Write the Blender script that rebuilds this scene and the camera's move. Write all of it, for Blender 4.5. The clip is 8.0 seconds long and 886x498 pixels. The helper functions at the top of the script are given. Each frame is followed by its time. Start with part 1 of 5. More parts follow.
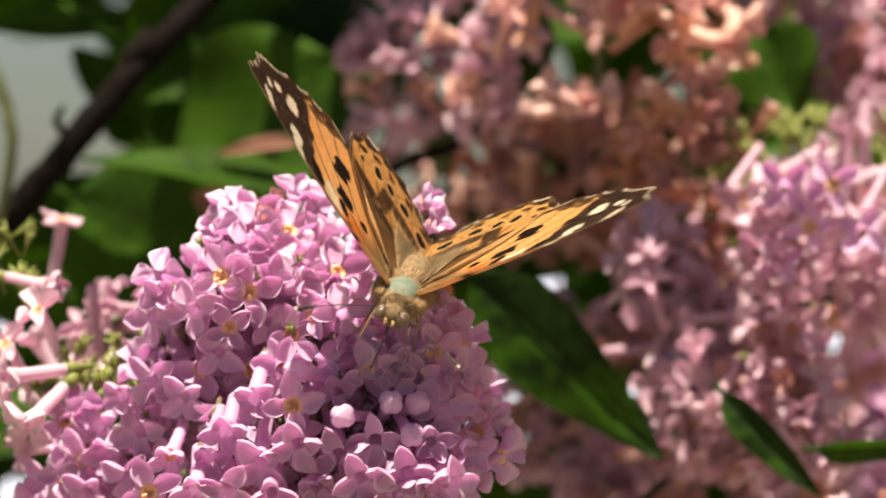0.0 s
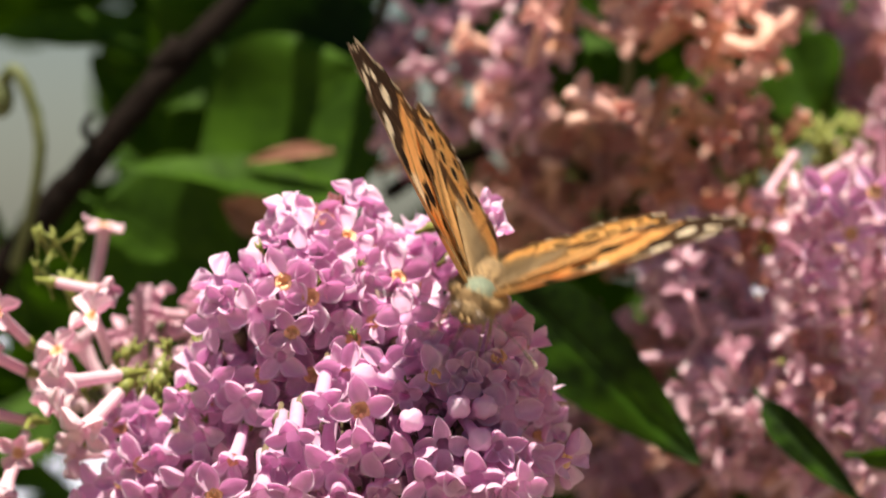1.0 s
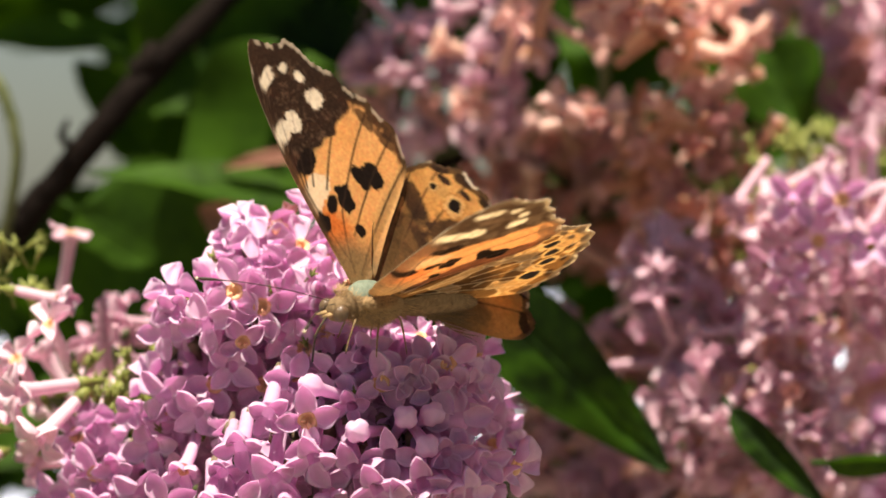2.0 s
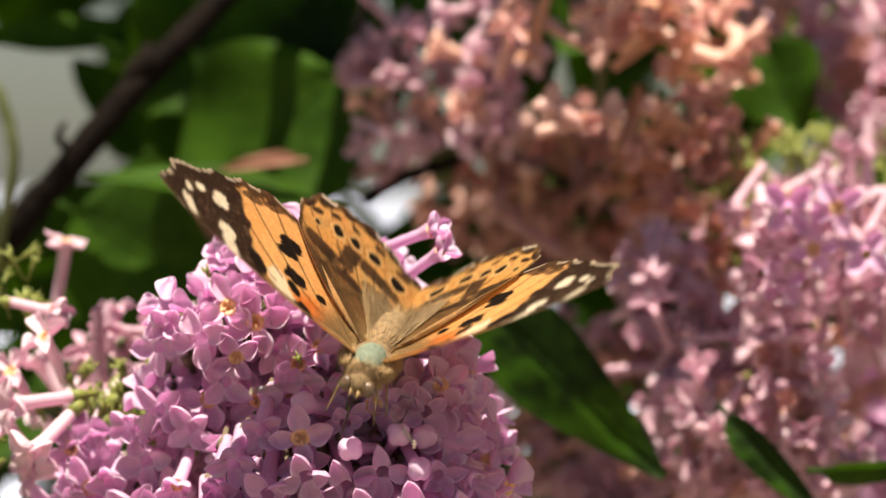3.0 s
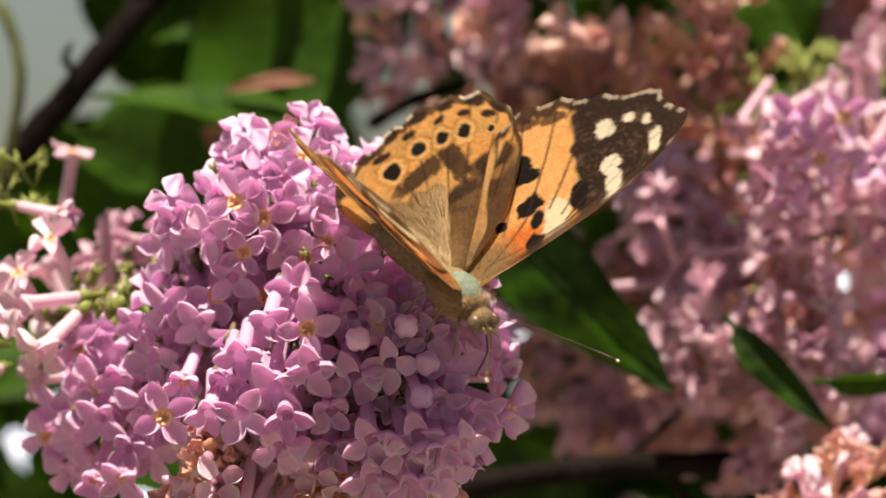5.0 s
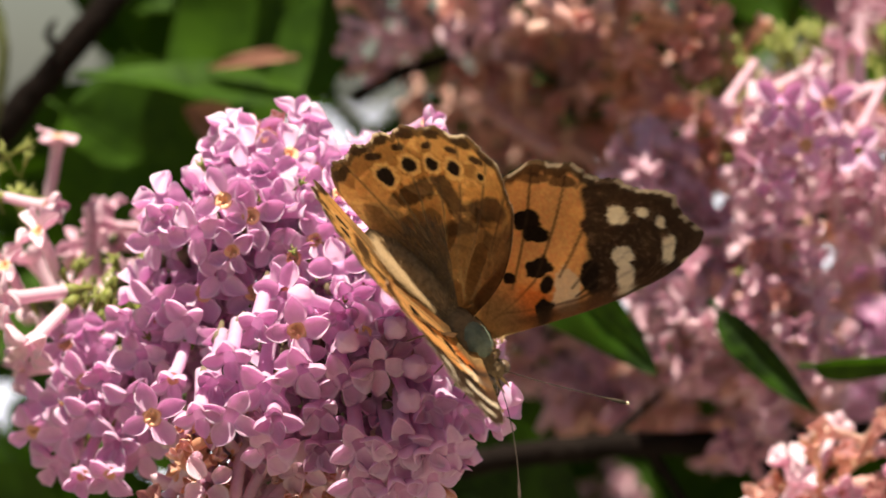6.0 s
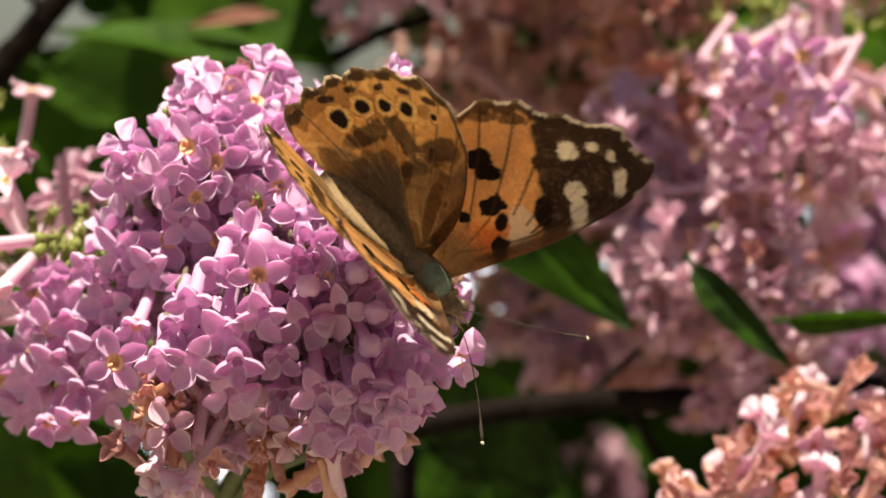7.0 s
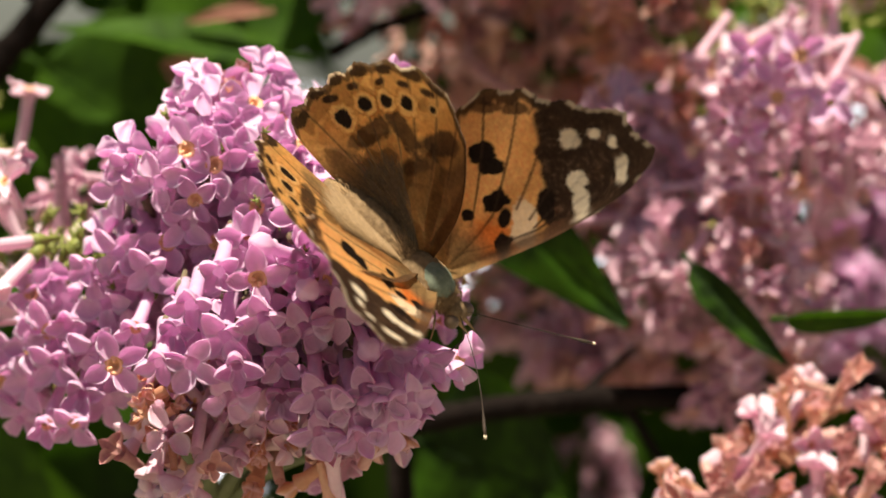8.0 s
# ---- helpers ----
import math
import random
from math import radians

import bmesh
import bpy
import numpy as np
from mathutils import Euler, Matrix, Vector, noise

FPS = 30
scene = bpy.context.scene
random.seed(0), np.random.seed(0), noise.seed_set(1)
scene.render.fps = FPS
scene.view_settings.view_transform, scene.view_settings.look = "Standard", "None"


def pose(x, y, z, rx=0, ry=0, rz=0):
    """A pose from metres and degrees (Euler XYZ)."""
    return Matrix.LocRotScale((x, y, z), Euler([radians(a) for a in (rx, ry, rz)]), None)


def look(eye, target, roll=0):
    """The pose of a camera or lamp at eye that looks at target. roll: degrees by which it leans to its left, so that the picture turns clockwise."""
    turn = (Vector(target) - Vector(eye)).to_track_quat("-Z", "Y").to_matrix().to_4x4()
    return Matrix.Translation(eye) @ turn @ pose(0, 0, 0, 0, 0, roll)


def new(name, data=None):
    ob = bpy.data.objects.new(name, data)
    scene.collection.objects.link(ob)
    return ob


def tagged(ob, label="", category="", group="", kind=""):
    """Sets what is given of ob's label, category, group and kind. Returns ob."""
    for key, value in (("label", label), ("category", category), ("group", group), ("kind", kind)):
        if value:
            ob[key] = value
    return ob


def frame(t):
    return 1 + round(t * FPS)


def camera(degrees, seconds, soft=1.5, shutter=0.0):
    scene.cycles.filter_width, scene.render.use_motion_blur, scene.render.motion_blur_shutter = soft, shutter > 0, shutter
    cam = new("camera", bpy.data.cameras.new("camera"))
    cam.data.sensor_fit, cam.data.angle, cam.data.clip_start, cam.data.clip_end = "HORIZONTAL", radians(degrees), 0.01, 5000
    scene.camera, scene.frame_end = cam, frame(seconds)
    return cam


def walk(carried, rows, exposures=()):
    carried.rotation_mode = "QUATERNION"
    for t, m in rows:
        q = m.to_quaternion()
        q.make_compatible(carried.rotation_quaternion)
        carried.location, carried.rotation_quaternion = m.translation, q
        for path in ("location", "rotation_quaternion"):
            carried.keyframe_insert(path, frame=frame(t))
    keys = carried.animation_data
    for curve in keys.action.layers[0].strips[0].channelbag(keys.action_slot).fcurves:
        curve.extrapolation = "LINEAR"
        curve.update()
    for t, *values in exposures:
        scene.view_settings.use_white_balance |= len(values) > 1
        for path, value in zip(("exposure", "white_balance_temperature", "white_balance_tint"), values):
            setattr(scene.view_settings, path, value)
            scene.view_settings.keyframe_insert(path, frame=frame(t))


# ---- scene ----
# The plan is in millimetres round a point 1.25 m over the ground: x to the right, y away, z up.
MM, HIGH = 0.001, 1.25


def mm(p):
    return Vector((p[0] * MM, p[1] * MM, HIGH + p[2] * MM))


def hold(x, z, pitch, yaw):
    """The hand-held camera, 0.6 m before the flowers."""
    return pose(x * MM, -0.6, HIGH + z * MM, 90 + pitch, 0, yaw)


cam = camera(10.66, 8.0, 1.6, 0.5)
cam.data.dof.use_dof = True
cam.data.dof.focus_distance = 0.573
cam.data.dof.aperture_fstop = 23.0
walk(cam, [
    (0, hold(0.0, 0.0, 0.000, 0.000)),
    (0.5, hold(-17.1, 3.4, -0.531, -1.175)),
    (1, hold(-25.3, -2.1, 0.264, -1.720)),
    (1.5, hold(-11.6, -4.8, 0.225, -0.892)),
    (1.7, hold(-6.8, -2.1, 0.196, -0.448)),
    (2.8, hold(-4.8, 6.2, -0.519, -0.375)),
    (3, hold(-3.4, 10.6, -0.671, -0.251)),
    (3.5, hold(-27.3, 9.6, -0.518, -1.629)),
    (4, hold(-23.2, -19.1, 1.044, -1.640)),
    (4.5, hold(-19.1, -1.4, -0.299, -1.473)),
    (4.7, hold(-3.4, -10.9, 0.158, -0.101)),
    (5.8, hold(-7.5, 5.5, -1.443, -0.834)),
    (6, hold(-7.5, 7.5, -1.653, -0.705)),
    (6.5, hold(-5.5, 0.7, -1.273, -0.468)),
    (7, hold(4.8, -1.4, -1.431, 0.061)),
    (7.5, hold(-2.1, 1.4, -1.631, -0.421)),
    (8, hold(2.7, 3.4, -1.868, -0.155)),
], exposures=[(0, 1.27), (3, 1.27), (4.2, 1.08), (6, 1.27), (8, 1.18)])

# ---- light ----
SUN = Vector((-0.10, -0.29, 0.95)).normalized()
world = bpy.data.worlds.new("sky")
scene.world = world
world.use_nodes = True
sky = world.node_tree.nodes.new("ShaderNodeTexSky")
sky.sky_type, sky.sun_disc = "NISHITA", False
sky.dust_density, sky.ozone_density = 0.9, 0.7
sky.sun_elevation = math.asin(SUN.z)
sky.sun_rotation = math.atan2(SUN.x, SUN.y)
world.node_tree.links.new(sky.outputs[0], world.node_tree.nodes["Background"].inputs[0])
world.node_tree.nodes["Background"].inputs[1].default_value = 0.027
sun_data = bpy.data.lights.new("sun", "SUN")
sun_data.energy, sun_data.angle, sun_data.color = 5.0, radians(0.5), (1.0, 0.90, 0.76)
sun = new("sun", sun_data)
sun.matrix_world = look(SUN * 50, (0, 0, 0))


# ---- materials ----
class Mat:
    """A material with short ways to add nodes."""

    def __init__(self, name, rough=0.6, spec=0.3):
        self.m = bpy.data.materials.new(name)
        self.m.use_nodes = True
        self.t = self.m.node_tree
        self.b = self.t.nodes["Principled BSDF"]
        self.out = self.t.nodes["Material Output"]
        self.b.inputs["Roughness"].default_value = rough
        self.b.inputs["Specular IOR Level"].default_value = spec

    def node(self, kind, **values):
        n = self.t.nodes.new("ShaderNode" + kind)
        for k, v in values.items():
            n.inputs[k.replace("_", " ")].default_value = v
        return n

    def link(self, a, b):
        self.t.links.new(a, b)

    def coords(self):
        return self.node("TexCoord").outputs["Object"]

    def noise(self, scale, detail=3.0, rough=0.55):
        n = self.node("TexNoise", Scale=scale, Detail=detail, Roughness=rough)
        self.link(self.coords(), n.inputs["Vector"])
        return n.outputs["Fac"]

    def ramp(self, fac, stops):
        n = self.node("ValToRGB")
        e = n.color_ramp.elements
        while len(e) < len(stops):
            e.new(0.5)
        for el, (pos, col) in zip(e, stops):
            el.position, el.color = pos, (*col, 1)
        self.link(fac, n.inputs[0])
        return n.outputs[0]

    def mix(self, fac, a, b, blend="MIX"):
        n = self.t.nodes.new("ShaderNodeMix")
        n.data_type, n.blend_type = "RGBA", blend
        ins = [s for s in n.inputs if s.type == "RGBA"]
        for sock, v in ((n.inputs[0], fac), (ins[0], a), (ins[1], b)):
            if isinstance(v, (int, float)):
                sock.default_value = v
            elif isinstance(v, tuple):
                sock.default_value = (*v, 1)
            else:
                self.link(v, sock)
        return [s for s in n.outputs if s.type == "RGBA"][0]

    def bump(self, height, strength, distance):
        n = self.node("Bump", Strength=strength, Distance=distance)
        self.link(height, n.inputs["Height"])
        self.link(n.outputs[0], self.b.inputs["Normal"])
        return n.outputs[0]

    def leafy(self, colour, share, tint=(1, 1, 1), normal=None):
        """Part of the light passes through: a translucent share beside the surface."""
        self.link(colour, self.b.inputs["Base Color"])
        tr = self.t.nodes.new("ShaderNodeBsdfTranslucent")
        self.link(self.mix(1.0, colour, tint, "MULTIPLY"), tr.inputs["Color"])
        mx = self.t.nodes.new("ShaderNodeMixShader")
        mx.inputs[0].default_value = share
        if normal:
            self.link(normal, tr.inputs["Normal"])
        self.link(self.b.outputs[0], mx.inputs[1])
        self.link(tr.outputs[0], mx.inputs[2])
        self.link(mx.outputs[0], self.out.inputs[0])
        return self.m


def petal_material(name, lo, mid, hi, dry, dry_share, share=0.35, rim=(0.93, 0.80, 0.88), rim_share=0.62):
    a = Mat(name, 0.42, 0.40)
    r = a.node("ObjectInfo").outputs["Random"]
    base = a.ramp(r, [(0.0, lo), (0.5, mid), (1.0, hi)])
    fine = a.noise(900, 2)
    base = a.mix(0.35, base, a.ramp(fine, [(0.3, lo), (0.7, hi)]))
    blot = a.noise(120, 3)
    cut = a.ramp(blot, [(0.62 - dry_share, (0, 0, 0)), (0.72 - dry_share, (1, 1, 1))])
    base = a.mix(cut, base, dry)
    # pale margins and tips: the bright sunlit rim is painted in by tone
    tone = a.node("Attribute")
    tone.attribute_name = "tone"
    pale = a.mix(rim_share, base, rim)
    base = a.mix(tone.outputs["Fac"], base, pale)
    n = a.bump(a.noise(1500, 2), 0.25, 0.0002)
    return a.leafy(base, share, (1.0, 0.72, 0.92), n)


def plain_material(name, lo, hi, scale, rough=0.6, spec=0.3, bump=0.3, dist=0.0003):
    a = Mat(name, rough, spec)
    c = a.ramp(a.noise(scale, 4), [(0.25, lo), (0.75, hi)])
    c = a.mix(0.3, c, a.ramp(a.noise(scale * 6, 2), [(0.3, lo), (0.7, hi)]))
    a.link(c, a.b.inputs["Base Color"])
    a.bump(a.noise(scale * 4, 3), bump, dist)
    return a.m


def leaf_material(name, lo, hi, share=0.3, band=(0.3, 0.7)):
    a = Mat(name, 0.6, 0.12)
    c = a.ramp(a.noise(60, 3), [(band[0], lo), (band[1], hi)])
    c = a.mix(0.25, c, a.ramp(a.noise(500, 3), [(0.3, lo), (0.7, hi)]))
    n = a.bump(a.noise(220, 3), 0.5, 0.0006)
    return a.leafy(c, share, (1.3, 1.35, 0.25), n)


def wing_material(name, share):
    """Scales in the wing's pattern on a membrane that lets sunlight through, half the pigment on either face."""
    a = Mat(name, 0.62, 0.15)
    at = a.node("Attribute")
    at.attribute_name = "pattern"
    c = a.mix(0.30, at.outputs["Color"], a.ramp(a.noise(2200, 3), [(0.3, (0.10, 0.07, 0.04)), (0.7, (0.9, 0.8, 0.6))]), "OVERLAY")
    n = a.bump(a.noise(3200, 2), 0.3, 0.0001)
    a.link(c, a.b.inputs["Base Color"])
    half = a.node("Gamma", Gamma=0.62)
    a.link(c, half.inputs[0])
    tr = a.t.nodes.new("ShaderNodeBsdfTranslucent")
    a.link(a.mix(1.0, half.outputs[0], (1.0, 0.90, 0.74), "MULTIPLY"), tr.inputs["Color"])
    a.link(n, tr.inputs["Normal"])
    mx = a.t.nodes.new("ShaderNodeMixShader")
    mx.inputs[0].default_value = share
    a.link(a.b.outputs[0], mx.inputs[1])
    a.link(tr.outputs[0], mx.inputs[2])
    a.link(mx.outputs[0], a.out.inputs[0])
    return a.m


PETAL = petal_material("lilac_petal", (0.65, 0.405, 0.59), (0.78, 0.55, 0.725), (0.89, 0.71, 0.84), (0.84, 0.62, 0.70), -0.10, 0.53, (0.98, 0.88, 0.96), 0.75)
# lighter blush petals: sunlight on tubes and highlights is put into the colour
PETAL_SUNNY = petal_material("sunlit_blush_petal", (0.68, 0.44, 0.52), (0.80, 0.60, 0.65), (0.90, 0.77, 0.78), (0.80, 0.52, 0.42), -0.08, 0.42, (0.95, 0.86, 0.86), 0.6)
# dark ends of the pale and faded colours stand in for shade between florets
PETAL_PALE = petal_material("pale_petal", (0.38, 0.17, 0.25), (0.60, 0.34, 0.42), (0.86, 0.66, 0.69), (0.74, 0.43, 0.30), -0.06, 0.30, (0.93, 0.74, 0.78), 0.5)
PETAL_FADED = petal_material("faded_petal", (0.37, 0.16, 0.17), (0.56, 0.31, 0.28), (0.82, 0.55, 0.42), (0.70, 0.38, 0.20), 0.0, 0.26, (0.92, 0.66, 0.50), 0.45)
PETAL_DRY = petal_material("withered_petal", (0.50, 0.21, 0.09), (0.68, 0.36, 0.18), (0.80, 0.52, 0.32), (0.36, 0.15, 0.06), -0.02)
THROAT = plain_material("orange_throat", (0.58, 0.30, 0.15), (0.82, 0.52, 0.32), 900, 0.9, 0.1)
CALYX = plain_material("green_calyx", (0.09, 0.11, 0.02), (0.27, 0.28, 0.06), 400, 0.55)
CALYX_BROWN = plain_material("dull_calyx", (0.10, 0.075, 0.045), (0.20, 0.15, 0.09), 400, 0.6)
STEM = plain_material("green_stem", (0.05, 0.065, 0.02), (0.12, 0.13, 0.05), 300, 0.6)
BARK = plain_material("dark_bark", (0.005, 0.0035, 0.003), (0.014, 0.010, 0.008), 150, 0.9, 0.04, 0.8, 0.001)
LEAF = leaf_material("green_leaf", (0.011, 0.030, 0.002), (0.050, 0.115, 0.005), 0.38)
# darker copy of LEAF: shade painted in, sharp bright patches as sun dapples
LEAF_SHADED = leaf_material("shaded_green_leaf", (0.005, 0.013, 0.001), (0.040, 0.105, 0.004), 0.30, (0.50, 0.64))
LEAF_DRY = leaf_material("dry_leaf", (0.19, 0.085, 0.055), (0.34, 0.17, 0.12), 0.2)
WING = wing_material("wing_scales", 0.67)
WING_UNDER = wing_material("underside_scales", 0.70)
FUR = plain_material("brown_fur", (0.09, 0.055, 0.025), (0.30, 0.20, 0.10), 1500, 0.8, 0.2, 0.6, 0.0003)
FUR_GREEN = plain_material("grey_green_fur", (0.085, 0.105, 0.07), (0.21, 0.24, 0.165), 1300, 0.7, 0.3, 0.6, 0.0003)
EYE = plain_material("brown_eye", (0.07, 0.04, 0.022), (0.16, 0.10, 0.05), 2000, 0.3, 0.5)
DARK = plain_material("dark_chitin", (0.02, 0.014, 0.010), (0.07, 0.05, 0.033), 2000, 0.6, 0.2)
HAIR = plain_material("tan_hair", (0.25, 0.15, 0.06), (0.50, 0.33, 0.155), 2000, 0.7)
HAIR_WING = plain_material("wing_hair", (0.15, 0.092, 0.04), (0.34, 0.225, 0.105), 2000, 0.7)
HAIR_DARK = plain_material("brown_hair", (0.15, 0.09, 0.04), (0.36, 0.23, 0.11), 2000, 0.7)
CREAM = plain_material("cream_tip", (0.60, 0.48, 0.30), (0.80, 0.70, 0.50), 2000, 0.6)


def ground_material():
    """A dull sandy path, unseen and added for bounce light, that gives way to a pale bluish gravel yard some way behind
    the shrub.
    """
    a = Mat("sand_and_gravel", 0.9, 0.1)
    sep = a.node("SeparateXYZ")
    a.link(a.coords(), sep.inputs[0])
    # unseen near ground, its warm tone picked to bounce fill onto the flowers
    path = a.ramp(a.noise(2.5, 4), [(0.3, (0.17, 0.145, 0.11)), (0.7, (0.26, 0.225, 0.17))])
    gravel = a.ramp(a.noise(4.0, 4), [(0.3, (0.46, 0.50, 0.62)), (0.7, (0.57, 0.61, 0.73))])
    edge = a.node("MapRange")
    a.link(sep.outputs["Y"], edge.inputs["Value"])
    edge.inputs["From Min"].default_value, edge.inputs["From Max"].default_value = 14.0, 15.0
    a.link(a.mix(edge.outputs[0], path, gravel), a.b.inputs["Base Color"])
    a.bump(a.noise(40, 4), 0.6, 0.02)
    return a.m


GROUND = ground_material()


# ---- mesh helpers ----
def mesh(name, bm, *materials, tones=None):
    me = bpy.data.meshes.new(name)
    bm.verts.index_update()
    bm.to_mesh(me)
    if tones:
        me.attributes.new("tone", "FLOAT", "POINT").data.foreach_set("value", tones)
    bm.free()
    for m in materials:
        me.materials.append(m)
    for p in me.polygons:
        p.use_smooth = True
    return me


def part(name, bm, material, parent, label=""):
    ob = new(name, mesh(name, bm, material))
    ob.parent = parent
    return tagged(ob, label)


def part_of(name, me, parent, m=None):
    ob = new(name, me)
    ob.parent = parent
    if m is not None:
        ob.matrix_basis = m
    return ob


def thing(name, m, label, category, group="", kind=""):
    ob = new(name)
    ob.empty_display_size = 0.01
    ob.matrix_basis = m
    return tagged(ob, label, category, group, kind)


def spine(points, steps):
    """A smooth line through the points (Catmull-Rom)."""
    pts = [Vector(p) for p in points]
    pts = [2 * pts[0] - pts[1], *pts, 2 * pts[-1] - pts[-2]]
    out = []
    for i in range(1, len(pts) - 2):
        a, b, c, d = pts[i - 1:i + 3]
        for k in range(steps):
            t = k / steps
            out.append(0.5 * ((2 * b) + (c - a) * t + (2 * a - 5 * b + 4 * c - d) * t * t + (3 * b - a - 3 * c + d) * t ** 3))
    out.append(pts[-2])
    return out


def tube(bm, line, radii, sides=8, wobble=0.0, cap=True):
    """A tube along a line, with a radius at each of its points."""
    rings, ref = [], Vector((0.31, 0.2, 0.93))
    n = len(line)
    for i, p in enumerate(line):
        d = (line[min(i + 1, n - 1)] - line[max(i - 1, 0)]).normalized()
        u = d.cross(ref)
        if u.length < 0.1:
            u = d.cross(Vector((1, 0, 0)))
        u.normalize()
        w = d.cross(u)
        r = radii[i] if hasattr(radii, "__len__") else radii
        ring = []
        for k in range(sides):
            a = 2 * math.pi * k / sides
            s = r * (1 + wobble * noise.noise(Vector((k * 1.7, i * 0.6, r * 999))))
            ring.append(bm.verts.new(p + u * (s * math.cos(a)) + w * (s * math.sin(a))))
        rings.append(ring)
    for a, b in zip(rings, rings[1:]):
        for k in range(sides):
            bm.faces.new((a[k], a[(k + 1) % sides], b[(k + 1) % sides], b[k]))
    if cap:
        bm.faces.new(rings[0][::-1])
        bm.faces.new(rings[-1])
    return bm


def ellipsoid(bm, centre, radii, turn=None, seg=16, rings=10, rough=0.0):
    m = Matrix.Translation(centre) @ (turn or Matrix()) @ Matrix.Diagonal((*radii, 1))
    made = bmesh.ops.create_uvsphere(bm, u_segments=seg, v_segments=rings, radius=1.0)["verts"]
    for v in made:
        if rough:
            v.co *= 1 + rough * noise.noise(v.co * 3.1)
        v.co = m @ v.co
    return bm


def facing(p, a, b, spin, size=1.0):
    """A pose at p (mm) whose z axis looks a degrees to the right and b degrees up from the way to the viewer."""
    a, b = radians(a), radians(b)
    d = Vector((math.sin(a) * math.cos(b), -math.cos(a) * math.cos(b), math.sin(b)))
    return aimed(p, d, spin, size)


def aimed(p, d, spin, size=1.0):
    q = Vector(d).to_track_quat("Z", "Y")
    return Matrix.Translation(Vector(p) * MM) @ q.to_matrix().to_4x4() @ pose(0, 0, 0, 0, 0, spin) @ Matrix.Scale(size, 4)


# ---- florets ----
def lobe(bm, turn, length, width, cup, curl, rng, tones, thick=0.0):
    """One petal lobe of the corolla: narrow foot, broad middle, pointed hooded tip, margins rolled up; fleshy where it has a thickness."""
    nu, nv = 8, 7
    twist = rng.uniform(-0.16, 0.16)
    hook = rng.uniform(0.6, 1.5)
    skew = rng.uniform(-0.10, 0.10)
    rows = []
    for i in range(nu):
        s = i / (nu - 1)
        w = width * (0.60 + 0.44 * math.sin(math.pi * s ** 0.95)) * max(0.06, max(0.0, 1 - s ** 3.4) ** 0.58)
        row = []
        for j in range(nv):
            t = 2 * j / (nv - 1) - 1
            roll = max(0, abs(t) - 0.5) / 0.5
            x = 0.70 + s * length
            y = 0.5 * w * (t - 0.20 * math.copysign(roll ** 1.5, t)) + skew * length * s * s
            z = cup * (t * t * 0.50 + 0.55 * roll ** 1.5) * math.sin(math.pi * min(1, s * 0.85 + 0.14)) + 0.30 * s - curl * s * s
            z += hook * max(0, s - 0.70) ** 1.3 * 2.2 + twist * t * s + 0.03 * rng.uniform(-1, 1)
            row.append((Vector((x, y, z)), min(1.0, 0.95 * roll ** 1.4 + 0.8 * max(0, s - 0.75) + 0.6 * max(0, 1 - s * 5)), thick * (1 - 0.55 * roll) * (1 - 0.45 * s)))
        rows.append(row)

    def sheet(drop, dull):
        grid = []
        for row in rows:
            grid.append([bm.verts.new(turn @ ((p - Vector((0, 0, drop * h))) * MM)) for p, tone, h in row])
            tones.extend(tone * dull for p, tone, h in row)
        for a, b in zip(grid, grid[1:]):
            for j in range(nv - 1):
                bm.faces.new((a[j], a[j + 1], b[j + 1], b[j]) if drop == 0 else (a[j], b[j], b[j + 1], a[j + 1]))
        return grid

    top = sheet(0, 1.0)
    if thick:
        low = sheet(1, 0.45)
        ring_a = [r[0] for r in top] + top[-1][1:-1] + [r[-1] for r in reversed(top)]
        ring_b = [r[0] for r in low] + low[-1][1:-1] + [r[-1] for r in reversed(low)]
        for k in range(len(ring_a) - 1):
            bm.faces.new((ring_a[k], ring_a[k + 1], ring_b[k + 1], ring_b[k]))


def corolla(seed, size=3.0, cup=0.9, curl=0.4, long=8.0, open_=1.0, broad=0.80, thick=0.0):
    rng = random.Random(seed)
    bm = bmesh.new()
    bend = rng.uniform(-1.0, 1.0)
    tones = []
    for k in range(4):
        lean = rng.uniform(-10, 14) + (1 - open_) * -55
        lobe(bm, pose(0, 0, 0, 0, 0, 90 * k + rng.uniform(-10, 10)) @ pose(0, 0, 0, rng.uniform(-8, 8), lean, 0),
             size * rng.uniform(0.86, 1.12), size * broad * rng.uniform(0.86, 1.12), cup * rng.uniform(0.7, 1.3), curl * rng.uniform(-0.4, 1.6), rng, tones, thick)
    line = spine([(0, 0, 0.15 * MM), (0, 0, -long * 0.3 * MM), (bend * 0.4 * MM, 0, -long * 0.65 * MM), (bend * MM, 0, -long * MM)], 3)
    n = len(line) - 1
    tube(bm, line, [MM * (1.22 - 0.36 * min(1, i / 2) - 0.16 * i / n) for i in range(n + 1)], 10, 0.06, False)
    tones += [0.12] * (10 * (n + 1))
    return mesh("floret", bm, tones=tones)


